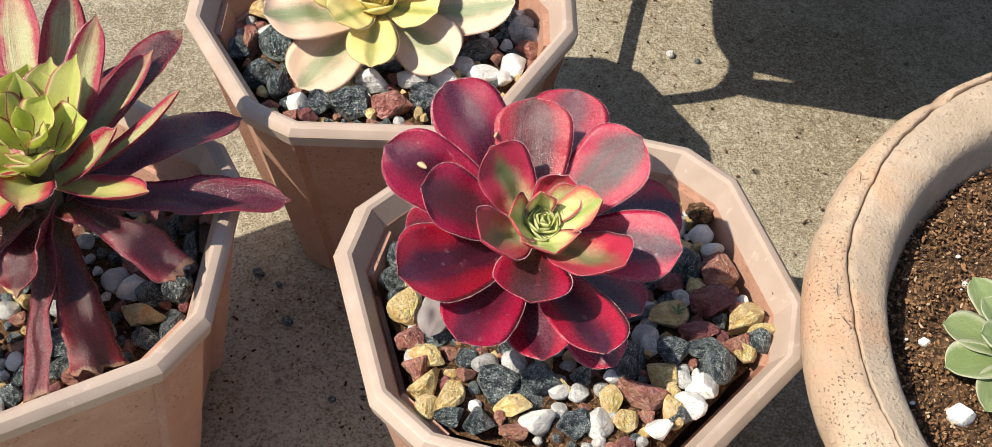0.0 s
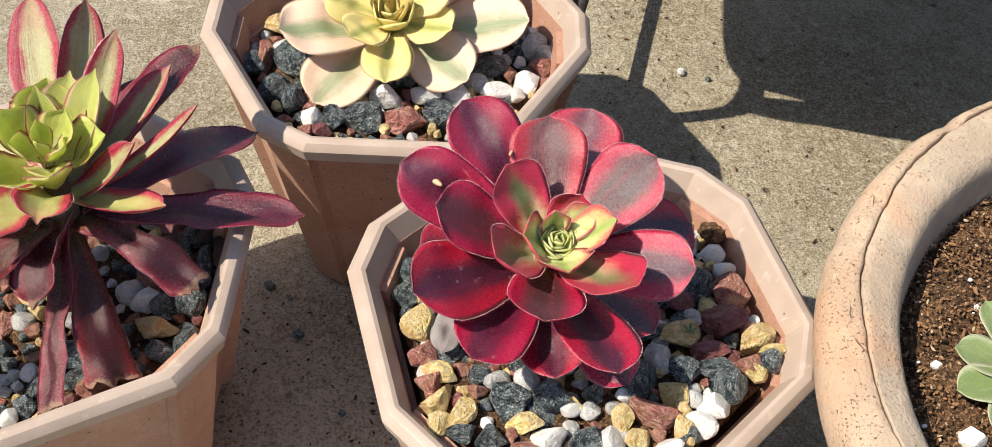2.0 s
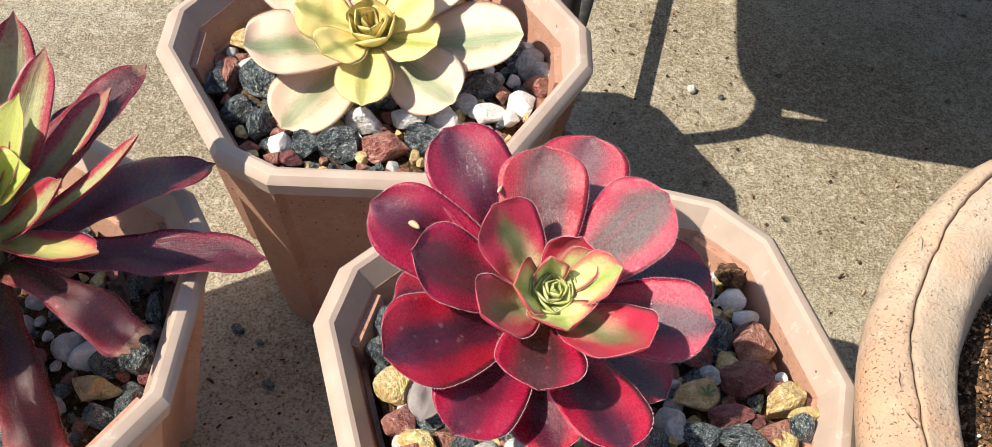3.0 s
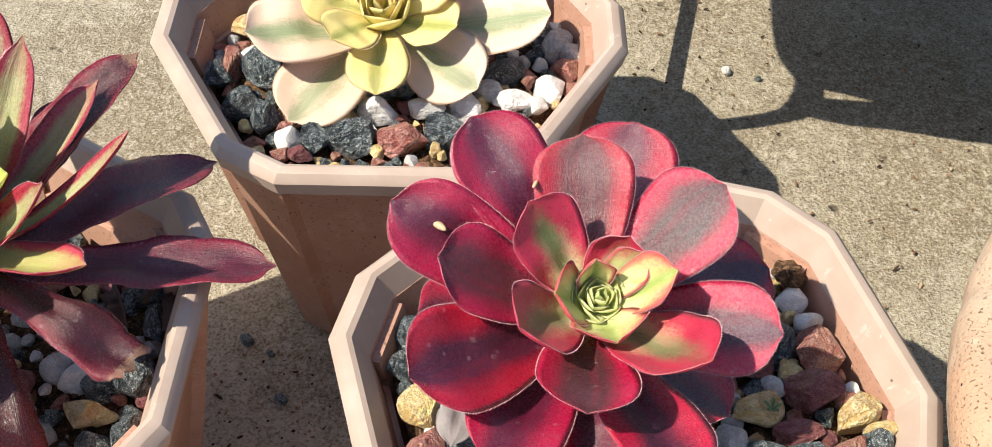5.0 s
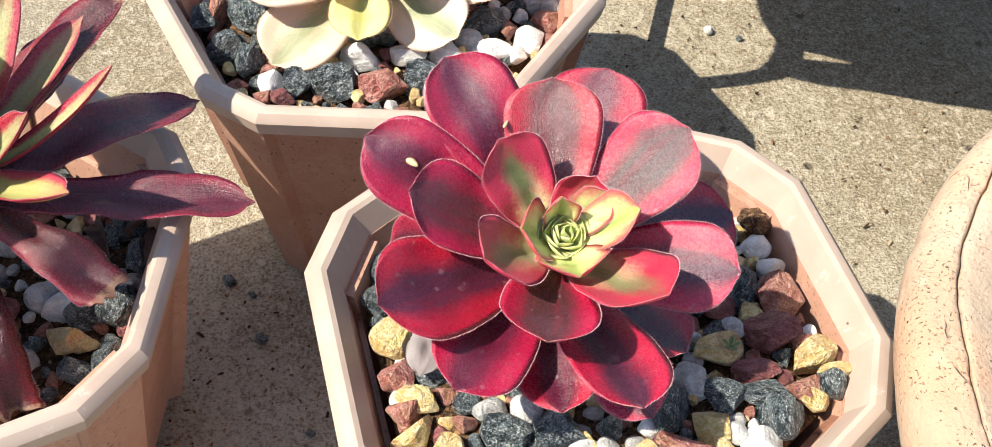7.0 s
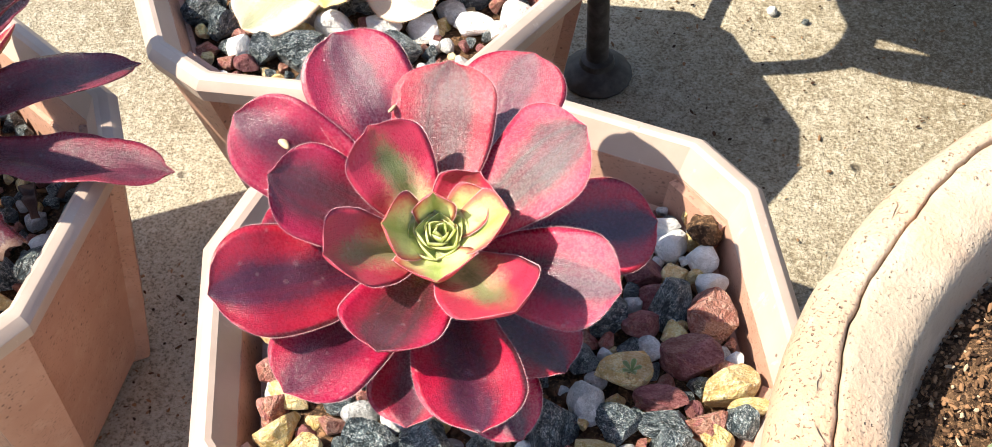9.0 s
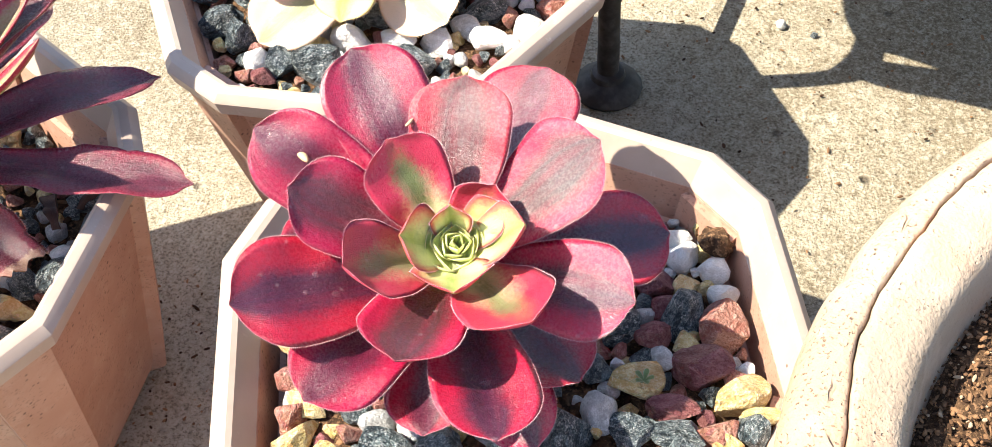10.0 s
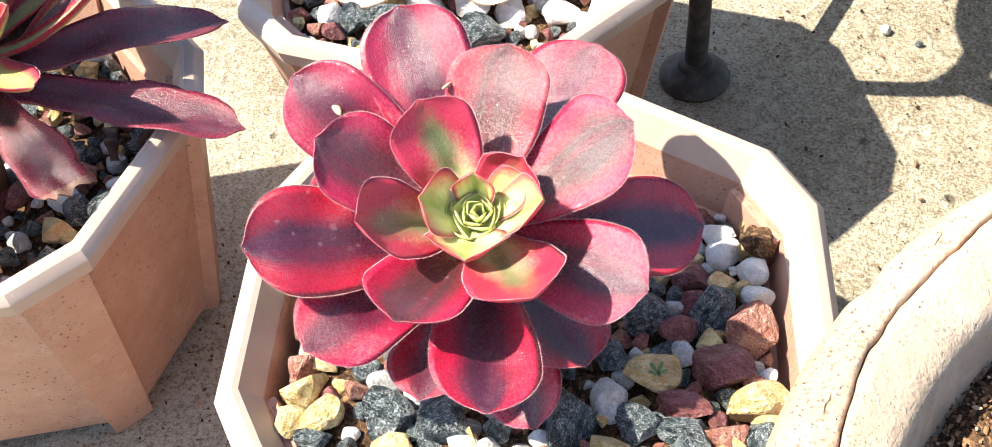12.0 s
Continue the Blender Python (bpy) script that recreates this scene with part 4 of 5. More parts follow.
LOWER = [(-0.1680, -0.0059, 0.1370, 0.0190, 0.0100, 0.20), (-0.1323, 0.0070, 0.1313, 0.0150, -0.0049, 0.22), (-0.1930, -0.0060, 0.1290, 0.0220, 0.006, 0.0), (-0.2120, 0.0120, 0.1290, 0.0230, 0.004, 0.0)]
LIME = [(-0.1560, 0.0395, 0.1620, 0.0140, -0.0050, 0.0), (-0.1667, 0.0442, 0.1579, 0.0161, 0.0017, -0.08), (-0.1663, 0.0068, 0.1434, 0.0163, -0.0002, -0.15), (-0.1759, 0.0361, 0.1575, 0.0121, -0.0032, -0.11)]
for rows, mat, cup, foot, wid, wv, up in ((STRAPS, "strap", 0.22, 0.60, 0.80, 0.35, -0.012), (BLUNT, "strap_red", -0.12, 0.62, 1.0, 0.45, -0.012), (BLUNT_RED, "strap_red", -0.12, 0.62, 1.0, 0.45, -0.012), (STRAPS_RED, "strap_red", 0.4, 0.6, 0.74, 0.3, -0.012), (STRIPED, "striped", 0.35, 0.5, 0.62, 0.1, -0.004), (LOWER, "lime_red", 0.3, 0.5, 0.66, 0.15, -0.002), (LIME, "lime", 0.4, 0.55, 0.6, 0.05, 0.004)):
    for x, y, z, w, bend, roll in rows:
        seed_n += 1
        d = Vector((x - LC.x, y - LC.y, 0)).normalized() * 0.004
        add_leaf(purple, LO, mat, (LC.x + d.x, LC.y + d.y, LC.z + up), (x, y, z), w, bend, roll, LAX, cup=cup, seed=seed_n, teeth=70, tooth=0.00045, wave=wv, foot=foot, widest=wid, mucro=0.0025 if wid < 0.9 else 0.0, nv=26, power=1.7 if mat == "strap" else 2.3, rag=0.22 if "strap" in mat else 0.08, thick=0.0030 if wid > 0.7 else 0.0018)
HEART_AX = Vector((0.20, -0.40, 0.89)).normalized()
HM = Vector((-0.1723, 0.0229, 0.1440))
hs = HEART_AX.orthogonal().normalized()
ht = HEART_AX.cross(hs)
for i in range(10):
    ang, f = 2.39996 * i + 0.9, i / 10
    q = hs * math.cos(ang) + ht * math.sin(ang)
    r, h = 0.0225 * (1 - f) + 0.001, 0.0035 + 0.005 * f
    add_leaf(purple, LO, "lime", HM + q * r * 0.3 - HEART_AX * (0.010 * (1 - f) + 0.002), HM + q * r + HEART_AX * h, 0.0195 * (1 - f) + 0.004, -0.0020, 0.0, HEART_AX,
             cup=0.55, seed=80 + i, foot=0.6, widest=0.74, thick=0.0014, nv=14, nu=8, mucro=0.0016, wave=0.12)

# the cream rosette
BO = Vector((-0.0640, 0.1600, 0.088))
BAX = Vector((0, -0.5, 0.87)).normalized()
BM = Vector((-0.0649, 0.1516, 0.1210))
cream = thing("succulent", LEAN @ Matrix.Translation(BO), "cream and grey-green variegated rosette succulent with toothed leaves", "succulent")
stem_of(cream, [(0, 0, -0.006), (0, 0, 0.006), BM - BAX * 0.014 - BO, BM - BAX * 0.004 - BO], [0.005, 0.0045, 0.0045, 0.003])
CREAM = [
    (-0.0975, 0.1195, 0.0965, 0.0310, 0.0030, 0.0), (-0.0328, 0.1290, 0.1010, 0.0295, 0.0036, -0.12), (-0.1117, 0.1399, 0.1198, 0.0330, -0.0010, -0.20), (-0.0060, 0.1536, 0.1155, 0.0330, -0.0036, 0.10),
    (-0.1080, 0.1760, 0.1360, 0.028, 0.0, 0.0), (-0.0250, 0.1850, 0.1380, 0.028, 0.0, 0.0), (-0.0640, 0.1980, 0.1420, 0.028, 0.0, 0.0),
]
BUTTER = [
    (-0.0666, 0.1199, 0.1063, 0.0222, 0.0060, 0.03), (-0.0394, 0.1393, 0.1198, 0.0226, -0.0005, 0.16), (-0.0805, 0.1294, 0.1226, 0.0207, 0.0029, 0.07),
    (-0.0420, 0.1600, 0.1330, 0.024, 0.0, 0.0), (-0.0930, 0.1550, 0.1290, 0.024, 0.0, 0.0), (-0.0650, 0.1760, 0.1430, 0.019, 0.0, 0.0),
]
for rows, mat, depth in ((CREAM, "cream", 0.014), (BUTTER, "butter", 0.007)):
    for x, y, z, w, bend, roll in rows:
        seed_n += 1
        b = BM - BAX * depth
        d = Vector((x, y, z)) - b
        b = b + (d - BAX * d.dot(BAX)).normalized() * 0.003
        add_leaf(cream, BO, mat, b, (x, y, z), w, bend, roll, BAX, fringe=FRINGE_CREAM, cup=0.12, seed=seed_n, teeth=44, tooth=0.0008, wave=0.14, foot=0.34, widest=0.66, mucro=0.0010, power=2.9)
hs = BAX.orthogonal().normalized()
ht = BAX.cross(hs)
for i in range(8):
    ang, f = 2.39996 * i + 4.6, i / 8
    q = hs * math.cos(ang) + ht * math.sin(ang)
    r, h = 0.0098 * (1 - f) + 0.001, 0.0055 + 0.001 * f
    add_leaf(cream, BO, "butter", BM + q * r * 0.35 - BAX * (0.006 * (1 - f) + 0.002), BM + q * r + BAX * h, 0.0165 * (1 - f) + 0.004, -0.002, 0.0, BAX,
             fringe=FRINGE_CREAM, cup=0.6, seed=120 + i, foot=0.7, widest=0.70, thick=0.0012, nv=12, nu=8, mucro=0.0006, teeth=18, tooth=0.0006)


# ---- round terracotta pot ----
RC = Matrix.Translation((0.2082, -0.0362, 0.0066)) @ Matrix.Rotation(radians(2.07), 4, "X") @ Matrix.Rotation(radians(-3.84), 4, "Y")
RS, RISE = 0.8180, 0.0420


def round_pot():
    p = thing("flower_pot", RC, "large round sandy terracotta pot with a carved wavy rim", "flower pot")
    n = 300

    def lathe(rows, material, name, label="", wob=None):
        bm = bmesh.new()
        rings = []
        for r, z in rows:
            ring = []
            for i in range(n):
                a = 2 * math.pi * i / n
                rr, zz = wob(a, r, z)
                zz = zz + RISE if zz > 0.09 else zz * (1 + RISE / 0.09)
                ring.append((rr * RS * math.cos(a), rr * RS * math.sin(a), zz))
            rings.append(ring)
        loft(bm, rings)
        bmesh.ops.recalc_face_normals(bm, faces=bm.faces)
        ob = part(name, bm, material, p, label)
        ob.data.set_sharp_from_angle(angle=radians(50))
        return ob

    def groove(a):
        """The wandering crack between the rolled edge and the lip: its radius at the angle a."""
        deg = math.degrees(a) % 360
        return 0.1432 + 0.00013 * max(-45.0, min(45.0, 158 - deg)) + 0.0016 * noise.noise((math.cos(a) * 4, math.sin(a) * 4, 3)) + 0.0010 * noise.noise((math.cos(a) * 15, math.sin(a) * 15, 5)) + 0.0004 * noise.noise((math.cos(a) * 50, math.sin(a) * 50, 5))

    def wavy(a, r, z):
        k = noise.noise((math.cos(a) * 3, math.sin(a) * 3, z * 20))
        lobe = abs(math.sin(a * 5.5 + 0.9 + 0.5 * k))
        if z > 0.112 and r < 0.154:
            f = max(0.0, min(1.0, (r - 0.1437) / 0.0103))
            r = (groove(a) + 0.0002) * (1 - f) + 0.154 * f
            k *= f
        dent = 0.0040 * max(0.0, 0.30 - lobe) if r > 0.146 else 0
        return r + 0.0008 * k - dent, z + 0.0011 * noise.noise((math.cos(a) * 10, math.sin(a) * 10, r * 110)) + 0.0004 * noise.noise((math.cos(a) * 40, math.sin(a) * 40, r * 300)) - dent * 1.4

    def lip(a, r, z):
        k = noise.noise((math.cos(a) * 5, math.sin(a) * 5, z * 10))
        if r > 0.1365 and z > 0.11:
            f = max(0.0, min(1.0, (r - 0.1365) / 0.0067))
            r = 0.1365 * (1 - f) + (groove(a) - 0.0001) * f
            k *= 1 - f
        return r + 0.0004 * k, z + 0.0005 * k + 0.0003 * noise.noise((math.cos(a) * 30, math.sin(a) * 30, r * 200))

    lathe([(0.085, 0.010), (0.105, 0.0), (0.108, 0.004), (0.130, 0.060), (0.141, 0.094), (0.1445, 0.0975), (0.1520, 0.0985), (0.1555, 0.1020), (0.1572, 0.1075), (0.1572, 0.1125), (0.1560, 0.1165), (0.1540, 0.1192), (0.1520, 0.1208), (0.1495, 0.1217),
           (0.1465, 0.1220), (0.1448, 0.1220), (0.1441, 0.1217), (0.1437, 0.1207), (0.1437, 0.1185)], TERRA, "body", wob=wavy)
    lathe([(0.1432, 0.1180), (0.1432, 0.1206), (0.1429, 0.1215), (0.1420, 0.1219), (0.1395, 0.1217), (0.1360, 0.1210), (0.1318, 0.1199), (0.1290, 0.1186), (0.1274, 0.1168), (0.1266, 0.1146), (0.1260, 0.1115), (0.1245, 0.1030), (0.1210, 0.0850), (0.110, 0.040), (0.08, 0.012)], TERRA_LIP, "lip", "smooth inner lip", wob=lip)
    return p


round_pot()
bm = bmesh.new()
rings = [[bm.verts.new((0, 0, 0.143))]]
for j in range(1, 41):
    row = []
    for i in range(150):
        a, r = 2 * math.pi * i / 150, 0.1054 * j / 40
        q = Vector((r * math.cos(a), r * math.sin(a), 0.1420))
        q.z += 0.0035 * noise.noise(q * 90) + 0.0022 * noise.noise(q * 260) - (0.002 if j > 37 else 0)
        row.append(bm.verts.new(q))
    for i in range(150):
        if j == 1:
            bm.faces.new((rings[0][0], row[i], row[(i + 1) % 150]))
        else:
            bm.faces.new((rings[-1][i], row[i], row[(i + 1) % 150], rings[-1][(i + 1) % 150]))
    rings.append(row)
solo("potting_soil", bm, SOIL, "dark brown crumbly potting soil with white bits in the round pot", "soil", RC, "beds of potting soil")

crumb_r = random.Random(11)


def crumbs(count, radius, height, spread, a0, a1, lo, hi, m, label, drop=None):
    """Loose bits of soil, each a small ragged lump of its own, in one mesh."""
    t = bmesh.new()
    bmesh.ops.create_icosphere(t, subdivisions=1, radius=1.0)
    pts = [v.co.copy() for v in t.verts]
    tris = [[v.index for v in f.verts] for f in t.faces]
    t.free()
    verts, faces = [], []
    for _ in range(count):
        a, r = crumb_r.uniform(a0, a1), radius * math.sqrt(crumb_r.random())
        c = Vector((r * math.cos(a), r * math.sin(a), height + crumb_r.uniform(-spread, spread)))
        if drop:
            c.z -= drop((m @ c).y)
        s = crumb_r.uniform(lo, hi) * crumb_r.uniform(0.6, 1.0)
        long = crumb_r.choice((1.0, 1.0, 1.3, 2.2))
        turn = Euler((crumb_r.uniform(-0.5, 0.5), crumb_r.uniform(-0.5, 0.5), crumb_r.random() * 6.3)).to_matrix()
        k = len(verts)
        verts += [c + turn @ Vector((p.x * s * long, p.y * s * 0.8, p.z * s * 0.7)) * crumb_r.uniform(0.75, 1.2) for p in pts]
        faces += [[q + k for q in f] for f in tris]
    me = bpy.data.meshes.new("soil_crumbs")
    me.from_pydata(verts, [], faces)
    me.materials.append(CRUMB)
    ob = new("soil_crumbs", me)
    ob.matrix_world = m
    return tagged(ob, label, "soil crumbs", kind="stuff")


crumbs(15000, 0.1035, 0.1432, 0.0012, 1.3, 4.7, 0.0003, 0.0009, RC, "loose crumbs of brown peat and bark in the round pot")
crumbs(900, 0.061, 0.1012, 0.0015, 0, 6.283, 0.0006, 0.0018, MAIN, "loose crumbs of brown soil between gravel stones", main_drop)
crumbs(900, 0.062, 0.0912, 0.0015, 0, 6.283, 0.0006, 0.0018, BACK, "loose crumbs of brown soil between gravel stones")
crumbs(900, 0.060, 0.0857, 0.0015, 0, 6.283, 0.0006, 0.0018, LEFT, "loose crumbs of brown soil between gravel stones")
crumbs(900, 0.11, 0.0006, 0.0004, 0, 6.283, 0.0004, 0.0011, Matrix.Translation((-0.105, 0.000, 0)), "dark crumbs of soil scattered on the concrete")
crumbs(300, 0.12, 0.0006, 0.0004, 0, 6.283, 0.0004, 0.0011, Matrix.Translation((0.090, 0.230, 0)), "dark crumbs of soil scattered on the concrete")
bits = bmesh.new()
for _ in range(34):
    a, r = crumb_r.uniform(1.6, 4.4), 0.100 * math.sqrt(crumb_r.random())
    s = crumb_r.uniform(0.0005, 0.0014)
    bmesh.ops.create_icosphere(bits, subdivisions=1, radius=s, matrix=Matrix.Translation((r * math.cos(a), r * math.sin(a), 0.1445)) @ Matrix.Diagonal((1, 0.7, 0.7, 1)))
solo("perlite", bits, PERLITE, "white perlite grains scattered on the soil", "perlite", RC, kind="stuff")
for x, y, s in ((0.1157, -0.0500, 0.0075), (0.1113, -0.0238, 0.0034), (0.1318, -0.0007, 0.0038), (0.1383, 0.0376, 0.0030)):
    ob = new("perlite_lump", ROCKS["white"][2])
    ob.matrix_world = pose(x, y, 0.1450, 10, 20, 40) @ Matrix.Diagonal((s, s, s, 1))
    tagged(ob, "white perlite lump lying on the soil", "perlite", "perlite lumps")

# the pale green succulent in the round pot
GO = Vector((0.1400, -0.0300, 0.142))
mint = thing("succulent", Matrix.Translation(GO), "pale mint-green succulent with white-edged leaves in the round pot", "succulent")
stem_of(mint, [(0, 0, -0.004), (0, 0, 0.008), (0, 0, 0.012)], [0.004, 0.004, 0.003])
# tip x, y, z above the soil, width
for x, y, z, w in ((-0.0238, 0.0086, 0.0095, 0.0145), (-0.0271, -0.0067, 0.0090, 0.0150), (-0.0095, 0.0265, 0.0095, 0.0140), (-0.0190, -0.0215, 0.0085, 0.0145), (0.0060, -0.0260, 0.0090, 0.014), (0.0240, -0.0090, 0.0090, 0.014), (0.0200, 0.0170, 0.0090, 0.014), (0.0060, 0.0290, 0.009, 0.014),
                   (-0.0160, 0.0010, 0.0150, 0.0125), (-0.0120, 0.0140, 0.0150, 0.0120), (-0.0090, -0.0130, 0.0150, 0.0120), (0.0090, -0.0130, 0.0160, 0.012), (0.0130, 0.0030, 0.0160, 0.012), (0.0010, 0.0150, 0.0165, 0.011)):
    seed_n += 1
    d = Vector((x, y, 0)).normalized() * 0.0025
    add_leaf(mint, GO, "mint", GO + d + Vector((0, 0, 0.004 if z < 0.012 else 0.008)), GO + Vector((x, y, z)), w, 0.0015, cup=0.22, seed=seed_n, foot=0.45, widest=0.62, thick=0.0028, mucro=0.0008, wave=0.1)
for i in range(7):
    ang, f = 2.39996 * i, i / 7
    r = 0.008 * (1 - f) + 0.0015
    add_leaf(mint, GO, "mint", GO + Vector((0, 0, 0.009)), GO + Vector((math.cos(ang) * r, math.sin(ang) * r, 0.015 + 0.003 * f)), 0.008 * (1 - f) + 0.003, 0.0, cup=0.4, seed=160 + i, foot=0.6, thick=0.002, nv=10, nu=8)

# ---- low iron bench whose corner leg stands behind the pots ----
bench = thing("bench", Matrix.Translation((0.0115, 0.2270, 0)), "low bench with black iron legs and dark boards", "bench")


def bar(name, pts, radii, material, parent, label=""):
    b = bmesh.new()
    tube(b, pts, radii, 16)
    bmesh.ops.recalc_face_normals(b, faces=b.faces)
    ob = part(name, b, material, parent, label)
    ob.data.set_sharp_from_angle(angle=radians(40))
    return ob


BH = 0.145
leg = bar("leg", [(0, 0, 0.004), (0, 0, 0.03), (0, -0.003, 0.06), (0, -0.008, 0.095), (0, -0.010, 0.12), (0, -0.010, 0.135), (0, -0.010, BH)], [0.0050, 0.0048, 0.0046, 0.0044, 0.0046, 0.0048, 0.005], IRON, bench)
bar("foot", [(0, 0, 0), (0, 0, 0.0015), (0, 0, 0.0030), (0, 0, 0.0050), (0, 0, 0.0068), (0, 0, 0.0080), (0, 0, 0.0105), (0, 0, 0.0115)], [0.0152, 0.0158, 0.0150, 0.0130, 0.0104, 0.0080, 0.0072, 0.0052], IRON, leg, "round flanged dusty iron foot")
bar("stretcher", [(0.001, -0.003, 0.0535), (0.080, 0.320, 0.0535)], [0.0037, 0.0037], IRON, bench)


def board(name, outline):
    """A flat board with the given outline on top of the leg."""
    bm2 = bmesh.new()
    loft(bm2, [[Vector((px, py, z)) for px, py in outline] for z in (BH, BH + 0.006)], True, True)
    bmesh.ops.recalc_face_normals(bm2, faces=bm2.faces)
    return part(name, bm2, WOOD, bench, smooth=False)


def shifted(*points):
    """Outlines are given where their shade falls; the boards lie towards the sun from there."""
    d = Vector((0.0115, 0.2270, 0)) - TO_SUN / TO_SUN.z * BH
    return [(px - d.x, py - d.y) for px, py in points]


# the bench top is unseen: boards outlined to cast the shade on the ground
board("bracket", shifted((0.0969, 0.2460), (0.1040, 0.2480), (0.1090, 0.2512), (0.1140, 0.2568), (0.1177, 0.2635), (0.1202, 0.2724), (0.1301, 0.2654), (0.1280, 0.2573), (0.1212, 0.2457), (0.1133, 0.2437), (0.1024, 0.2389)))
board("slat", shifted((0.1202, 0.2724), (0.1179, 0.2789), (0.1158, 0.2850), (0.1149, 0.2921), (0.1149, 0.3010), (0.1153, 0.3100), (0.1188, 0.3360), (0.1280, 0.4000), (0.1500, 0.5500), (0.7000, 0.4500), (0.6600, 0.1620), (0.1664, 0.2512), (0.1502, 0.2587), (0.1301, 0.2654)))
board("frame_board", shifted((0.1212, 0.2457), (0.1280, 0.2573), (0.1494, 0.2550), (0.1664, 0.2512), (0.6600, 0.1620), (0.6550, 0.1460), (0.2096, 0.2267), (0.1933, 0.2289), (0.1619, 0.2362), (0.1408, 0.2391), (0.1281, 0.2426)))
# three more legs, unseen, added to carry the boards
for q in (Vector((0.50, -0.10, 0)), Vector((0.06, 0.27, 0)), Vector((0.52, 0.18, 0))):
    l2 = bar("leg", [q + Vector((0, 0, 0.004)), q + Vector((0, 0, BH))], [0.0052, 0.005], IRON, bench)
    bar("foot", [q, q + Vector((0, 0, 0.003)), q + Vector((0, 0, 0.008)), q + Vector((0, 0, 0.018))], [0.0135, 0.0142, 0.0088, 0.0062], IRON, l2)

# ---- loose pebbles on the concrete ----
for x, y, s, kind_name in ((0.0870, 0.2759, 0.0052, "grey"), (-0.1278, 0.1126, 0.0050, "dark"), (0.102, 0.271, 0.003, "dark"), (-0.1177, 0.1061, 0.003, "dark"), (-0.088, 0.0433, 0.0032, "dark"), (-0.0859, -0.0004, 0.0034, "dark"), (-0.1114, 0.0848, 0.0045, "dark")):
    ob = new("pebble", ROCKS[kind_name][1])
    ob.matrix_world = pose(x, y, s * 0.3, 20, 10, x * 900) @ Matrix.Diagonal((s, s, s, 1))
    tagged(ob, "small loose pebble on the concrete ground", "pebble", "loose pebbles")

# ---- small details ----
DRY = ((-0.1390, 0.0590, 40), (-0.1430, 0.0500, 110), (-0.1300, 0.0480, 75))
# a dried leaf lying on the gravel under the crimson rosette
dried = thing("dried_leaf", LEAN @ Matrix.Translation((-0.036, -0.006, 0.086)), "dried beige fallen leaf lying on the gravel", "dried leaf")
bm, _ = leaf_mesh(Vector((0.004, 0.012, 0.004)), Vector((0.0, 0.004, 0.004)), Vector((-0.003, -0.010, -0.001)), 0.0115, Vector((0, 0, 1)), 0.2, cup=-0.12, thick=0.0005, foot=0.6, wave=0.35, seed=311)
part("leaf", bm, LEAF["dried"], dried)
for q, (x, y, turn) in enumerate(DRY):
    curl = thing("dried_leaf", pose(x, y, 0.0955, 0, 0, turn), "shrivelled brown leaf lying under the purple succulent", "dried leaf")
    bm, _ = leaf_mesh(Vector((0, 0, 0)), Vector((0.006, 0, 0.006)), Vector((0.014, 0.002, 0.001)), 0.0065, Vector((0, 0, 1)), 0.5, cup=0.9, thick=0.0004, foot=0.5, wave=0.6, seed=350 + q)
    part("leaf", bm, LEAF["husk"], curl)
clod = bmesh.new()
bmesh.ops.create_icosphere(clod, subdivisions=4, radius=0.0048)
for v in clod.verts:
    v.co *= 1 + 0.35 * noise.noise(v.co * 260) + 0.22 * noise.noise(v.co * 700)
    v.co.z *= 0.7
solo("soil_clod", clod, SOIL, "clod of brown soil lying on the gravel by the pot wall", "soil", LEAN @ Matrix.Translation((0.0635, 0.0475, 0.0835)))
HUSK = plain("straw-coloured seed husk", (0.50, 0.38, 0.22), 0.6, 900)
for (x, y, z), s, yaw in (((-0.0405, 0.0118, 0.1378), 1.35, -50), ((-0.0360, 0.0190, 0.1405), 0.55, 80), ((-0.0150, 0.0235, 0.1405), 0.6, 70)):
    bm = bmesh.new()
    bmesh.ops.create_icosphere(bm, subdivisions=3, radius=0.0014)
    for v in bm.verts:
        v.co = Vector((v.co.x * 2.0, v.co.y * 0.70 * (1 - 0.25 * v.co.x / 0.0014), v.co.z * 0.55 + 0.05 * abs(v.co.x)))
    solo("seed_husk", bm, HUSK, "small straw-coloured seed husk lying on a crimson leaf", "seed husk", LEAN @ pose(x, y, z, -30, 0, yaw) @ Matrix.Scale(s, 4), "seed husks")
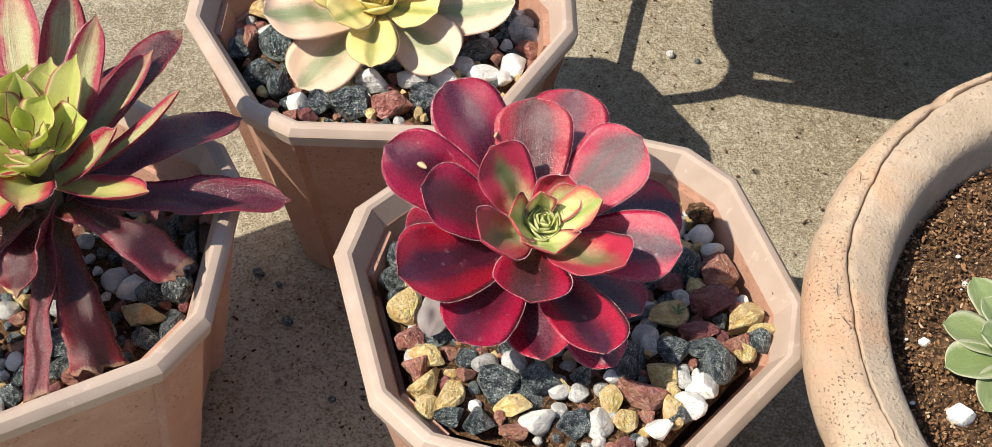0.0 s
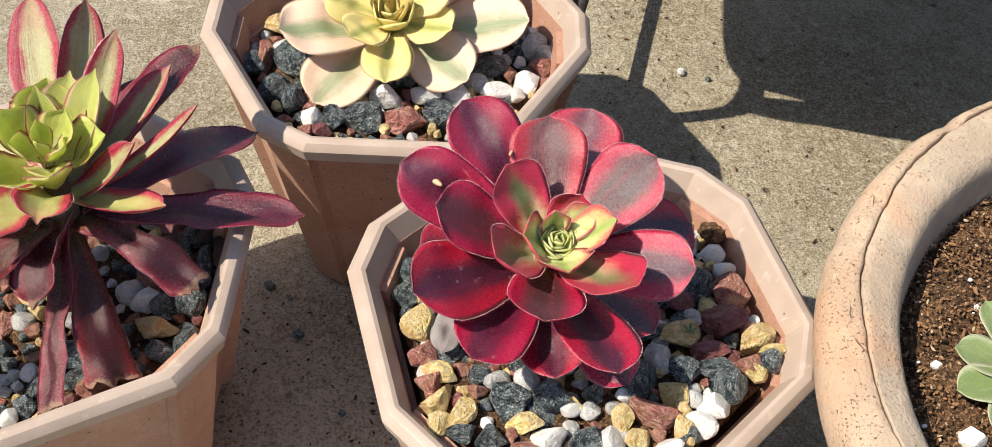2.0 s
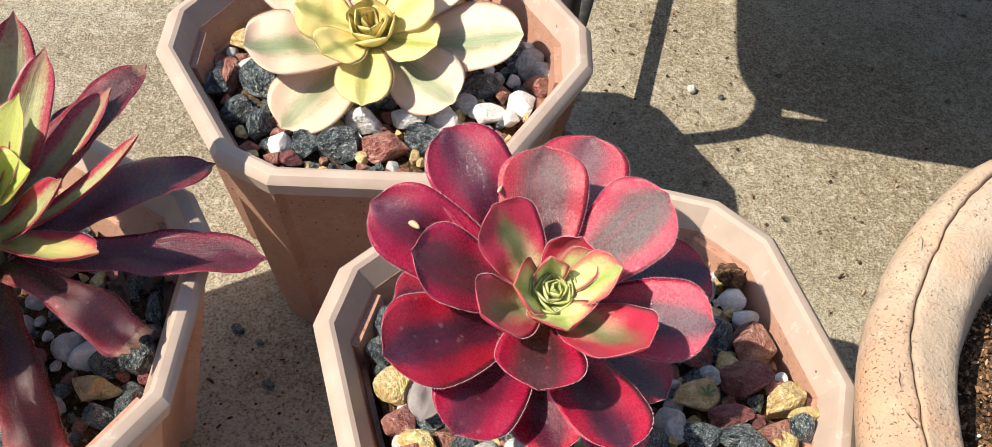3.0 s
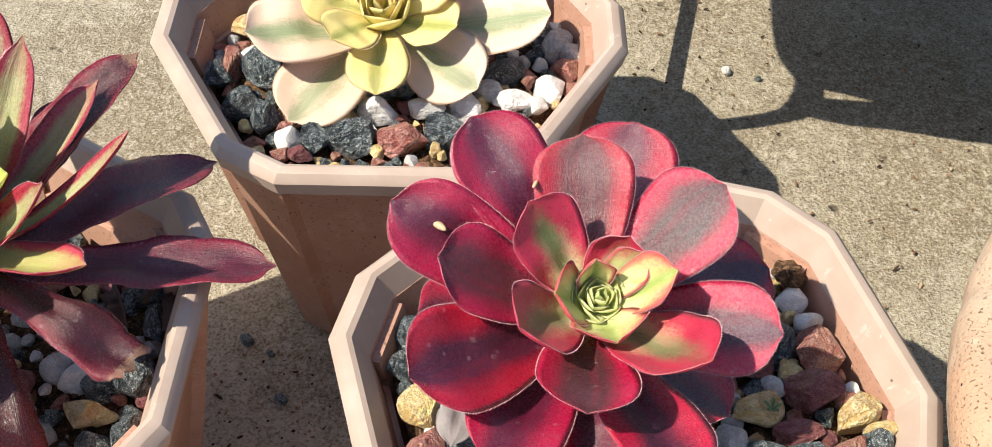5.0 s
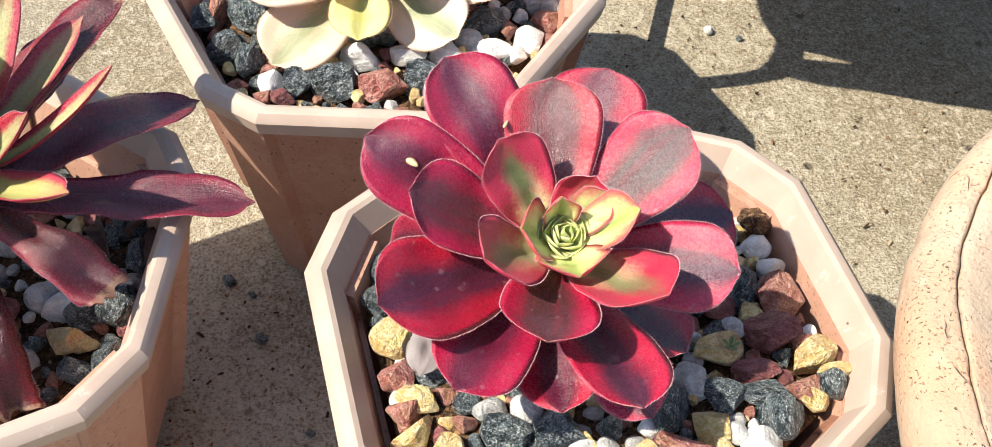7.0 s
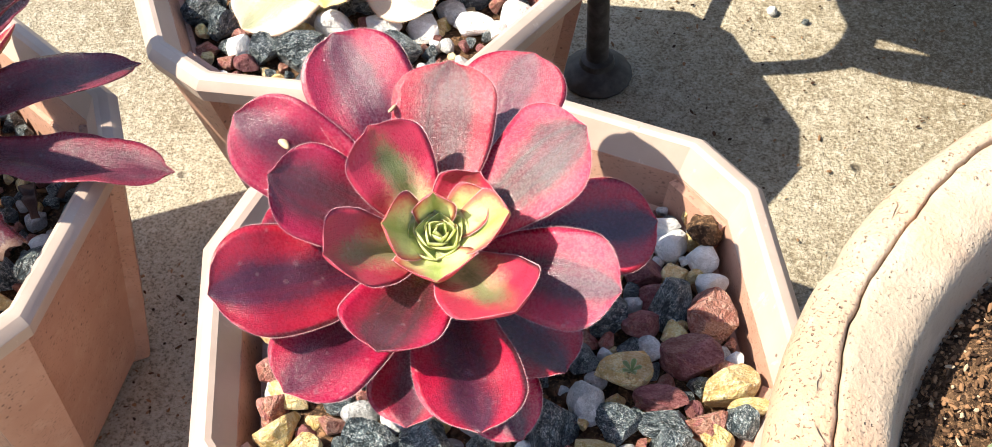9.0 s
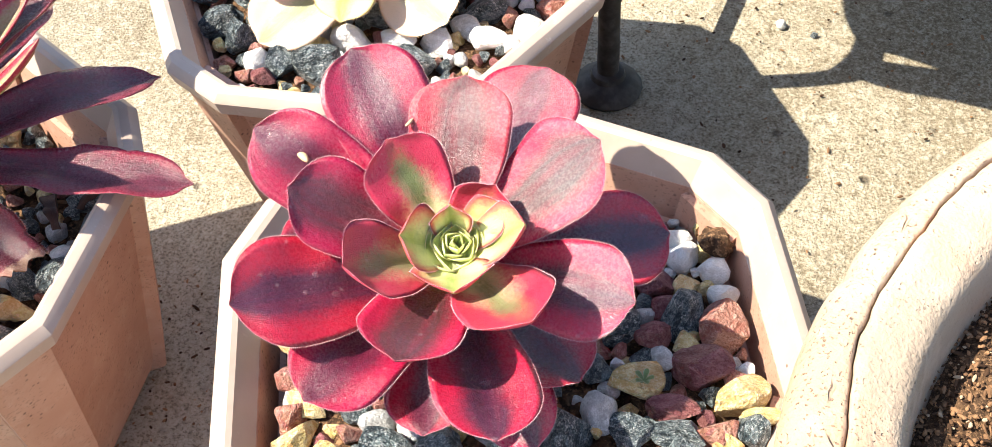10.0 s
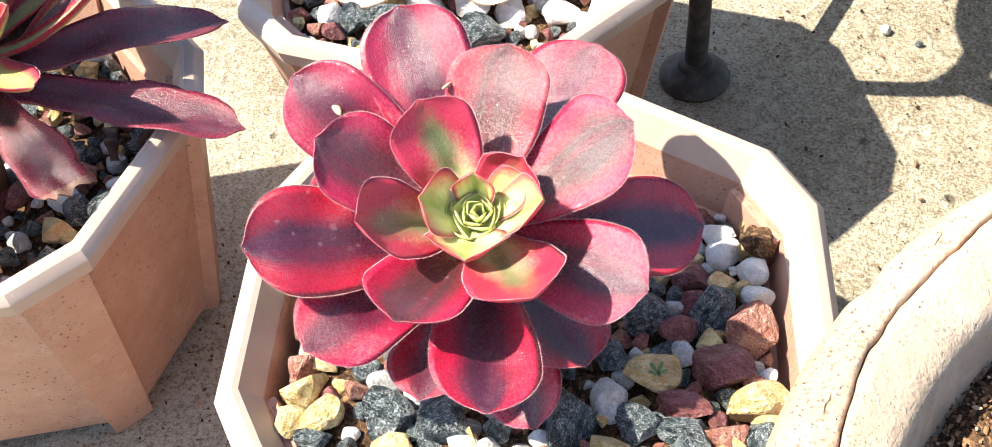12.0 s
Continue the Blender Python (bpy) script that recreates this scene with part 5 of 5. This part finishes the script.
# water drops on the crimson leaves
k = Mat("clear water")
WATER = k.done((0.85, 0.50, 0.56), 0.08, IOR=1.33, Alpha=0.06)
bm = bmesh.new()
bmesh.ops.create_icosphere(bm, subdivisions=3, radius=1.0)
for v in bm.verts:
    v.co.z = v.co.z * (0.55 if v.co.z > 0 else 0.12)
drop_me = mesh_of("water_drop", bm, WATER)
wet_r = random.Random(21)
for n_leaf, count in ((9, 9), (1, 3), (3, 3), (0, 3), (10, 1), (7, 1), (15, 1)):
    b, tip, w, bend, roll, cup = WET[n_leaf % len(WET)]
    d = tip - b
    out = (d - AXIS * d.dot(AXIS)).normalized()
    hint = (AXIS - out * 0.9 * max(0.0, d.normalized().dot(AXIS))).normalized()
    at = leaf_frame(b, (b + tip) / 2 + AXIS * bend, tip, hint, roll)
    for _ in range(count):
        v, u = wet_r.uniform(0.55, 0.93), wet_r.uniform(-0.75, 0.75)
        p, dd, s, n = at(v)
        hw = 0.5 * w * obovate(v, 0.32)
        p = p + s * (u * hw) + n * (cup * hw * u * u)
        nn = (n - s * (2 * cup * u)).normalized()
        size = wet_r.choice((0.0004, 0.0006, 0.0009, 0.0013)) * wet_r.uniform(0.8, 1.2)
        ob = new("water_drop", drop_me)
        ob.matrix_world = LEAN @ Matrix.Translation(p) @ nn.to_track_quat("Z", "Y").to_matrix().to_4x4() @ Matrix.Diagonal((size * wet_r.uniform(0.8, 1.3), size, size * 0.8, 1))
        tagged(ob, "clear water drop resting on a crimson leaf", "water drop", "water drops on the leaves")
# a seedling between the stones
sprout = thing("seedling", LEAN @ Matrix.Translation((0.0475, -0.0075, 0.0850)), "tiny green seedling sprouting beside an ochre stone", "seedling")
for i in range(5):
    ang = i * 1.3
    bm, _ = leaf_mesh(Vector((0, 0, 0)), Vector((math.cos(ang) * 0.001, math.sin(ang) * 0.001, 0.0016)), Vector((math.cos(ang) * 0.0026, math.sin(ang) * 0.0026, 0.0022)), 0.0016, Vector((0, 0, 1)), seed=330 + i, nv=8, nu=6, thick=0.0003, mucro=0.0)
    part("leaf", bm, LEAF["mint"], sprout)
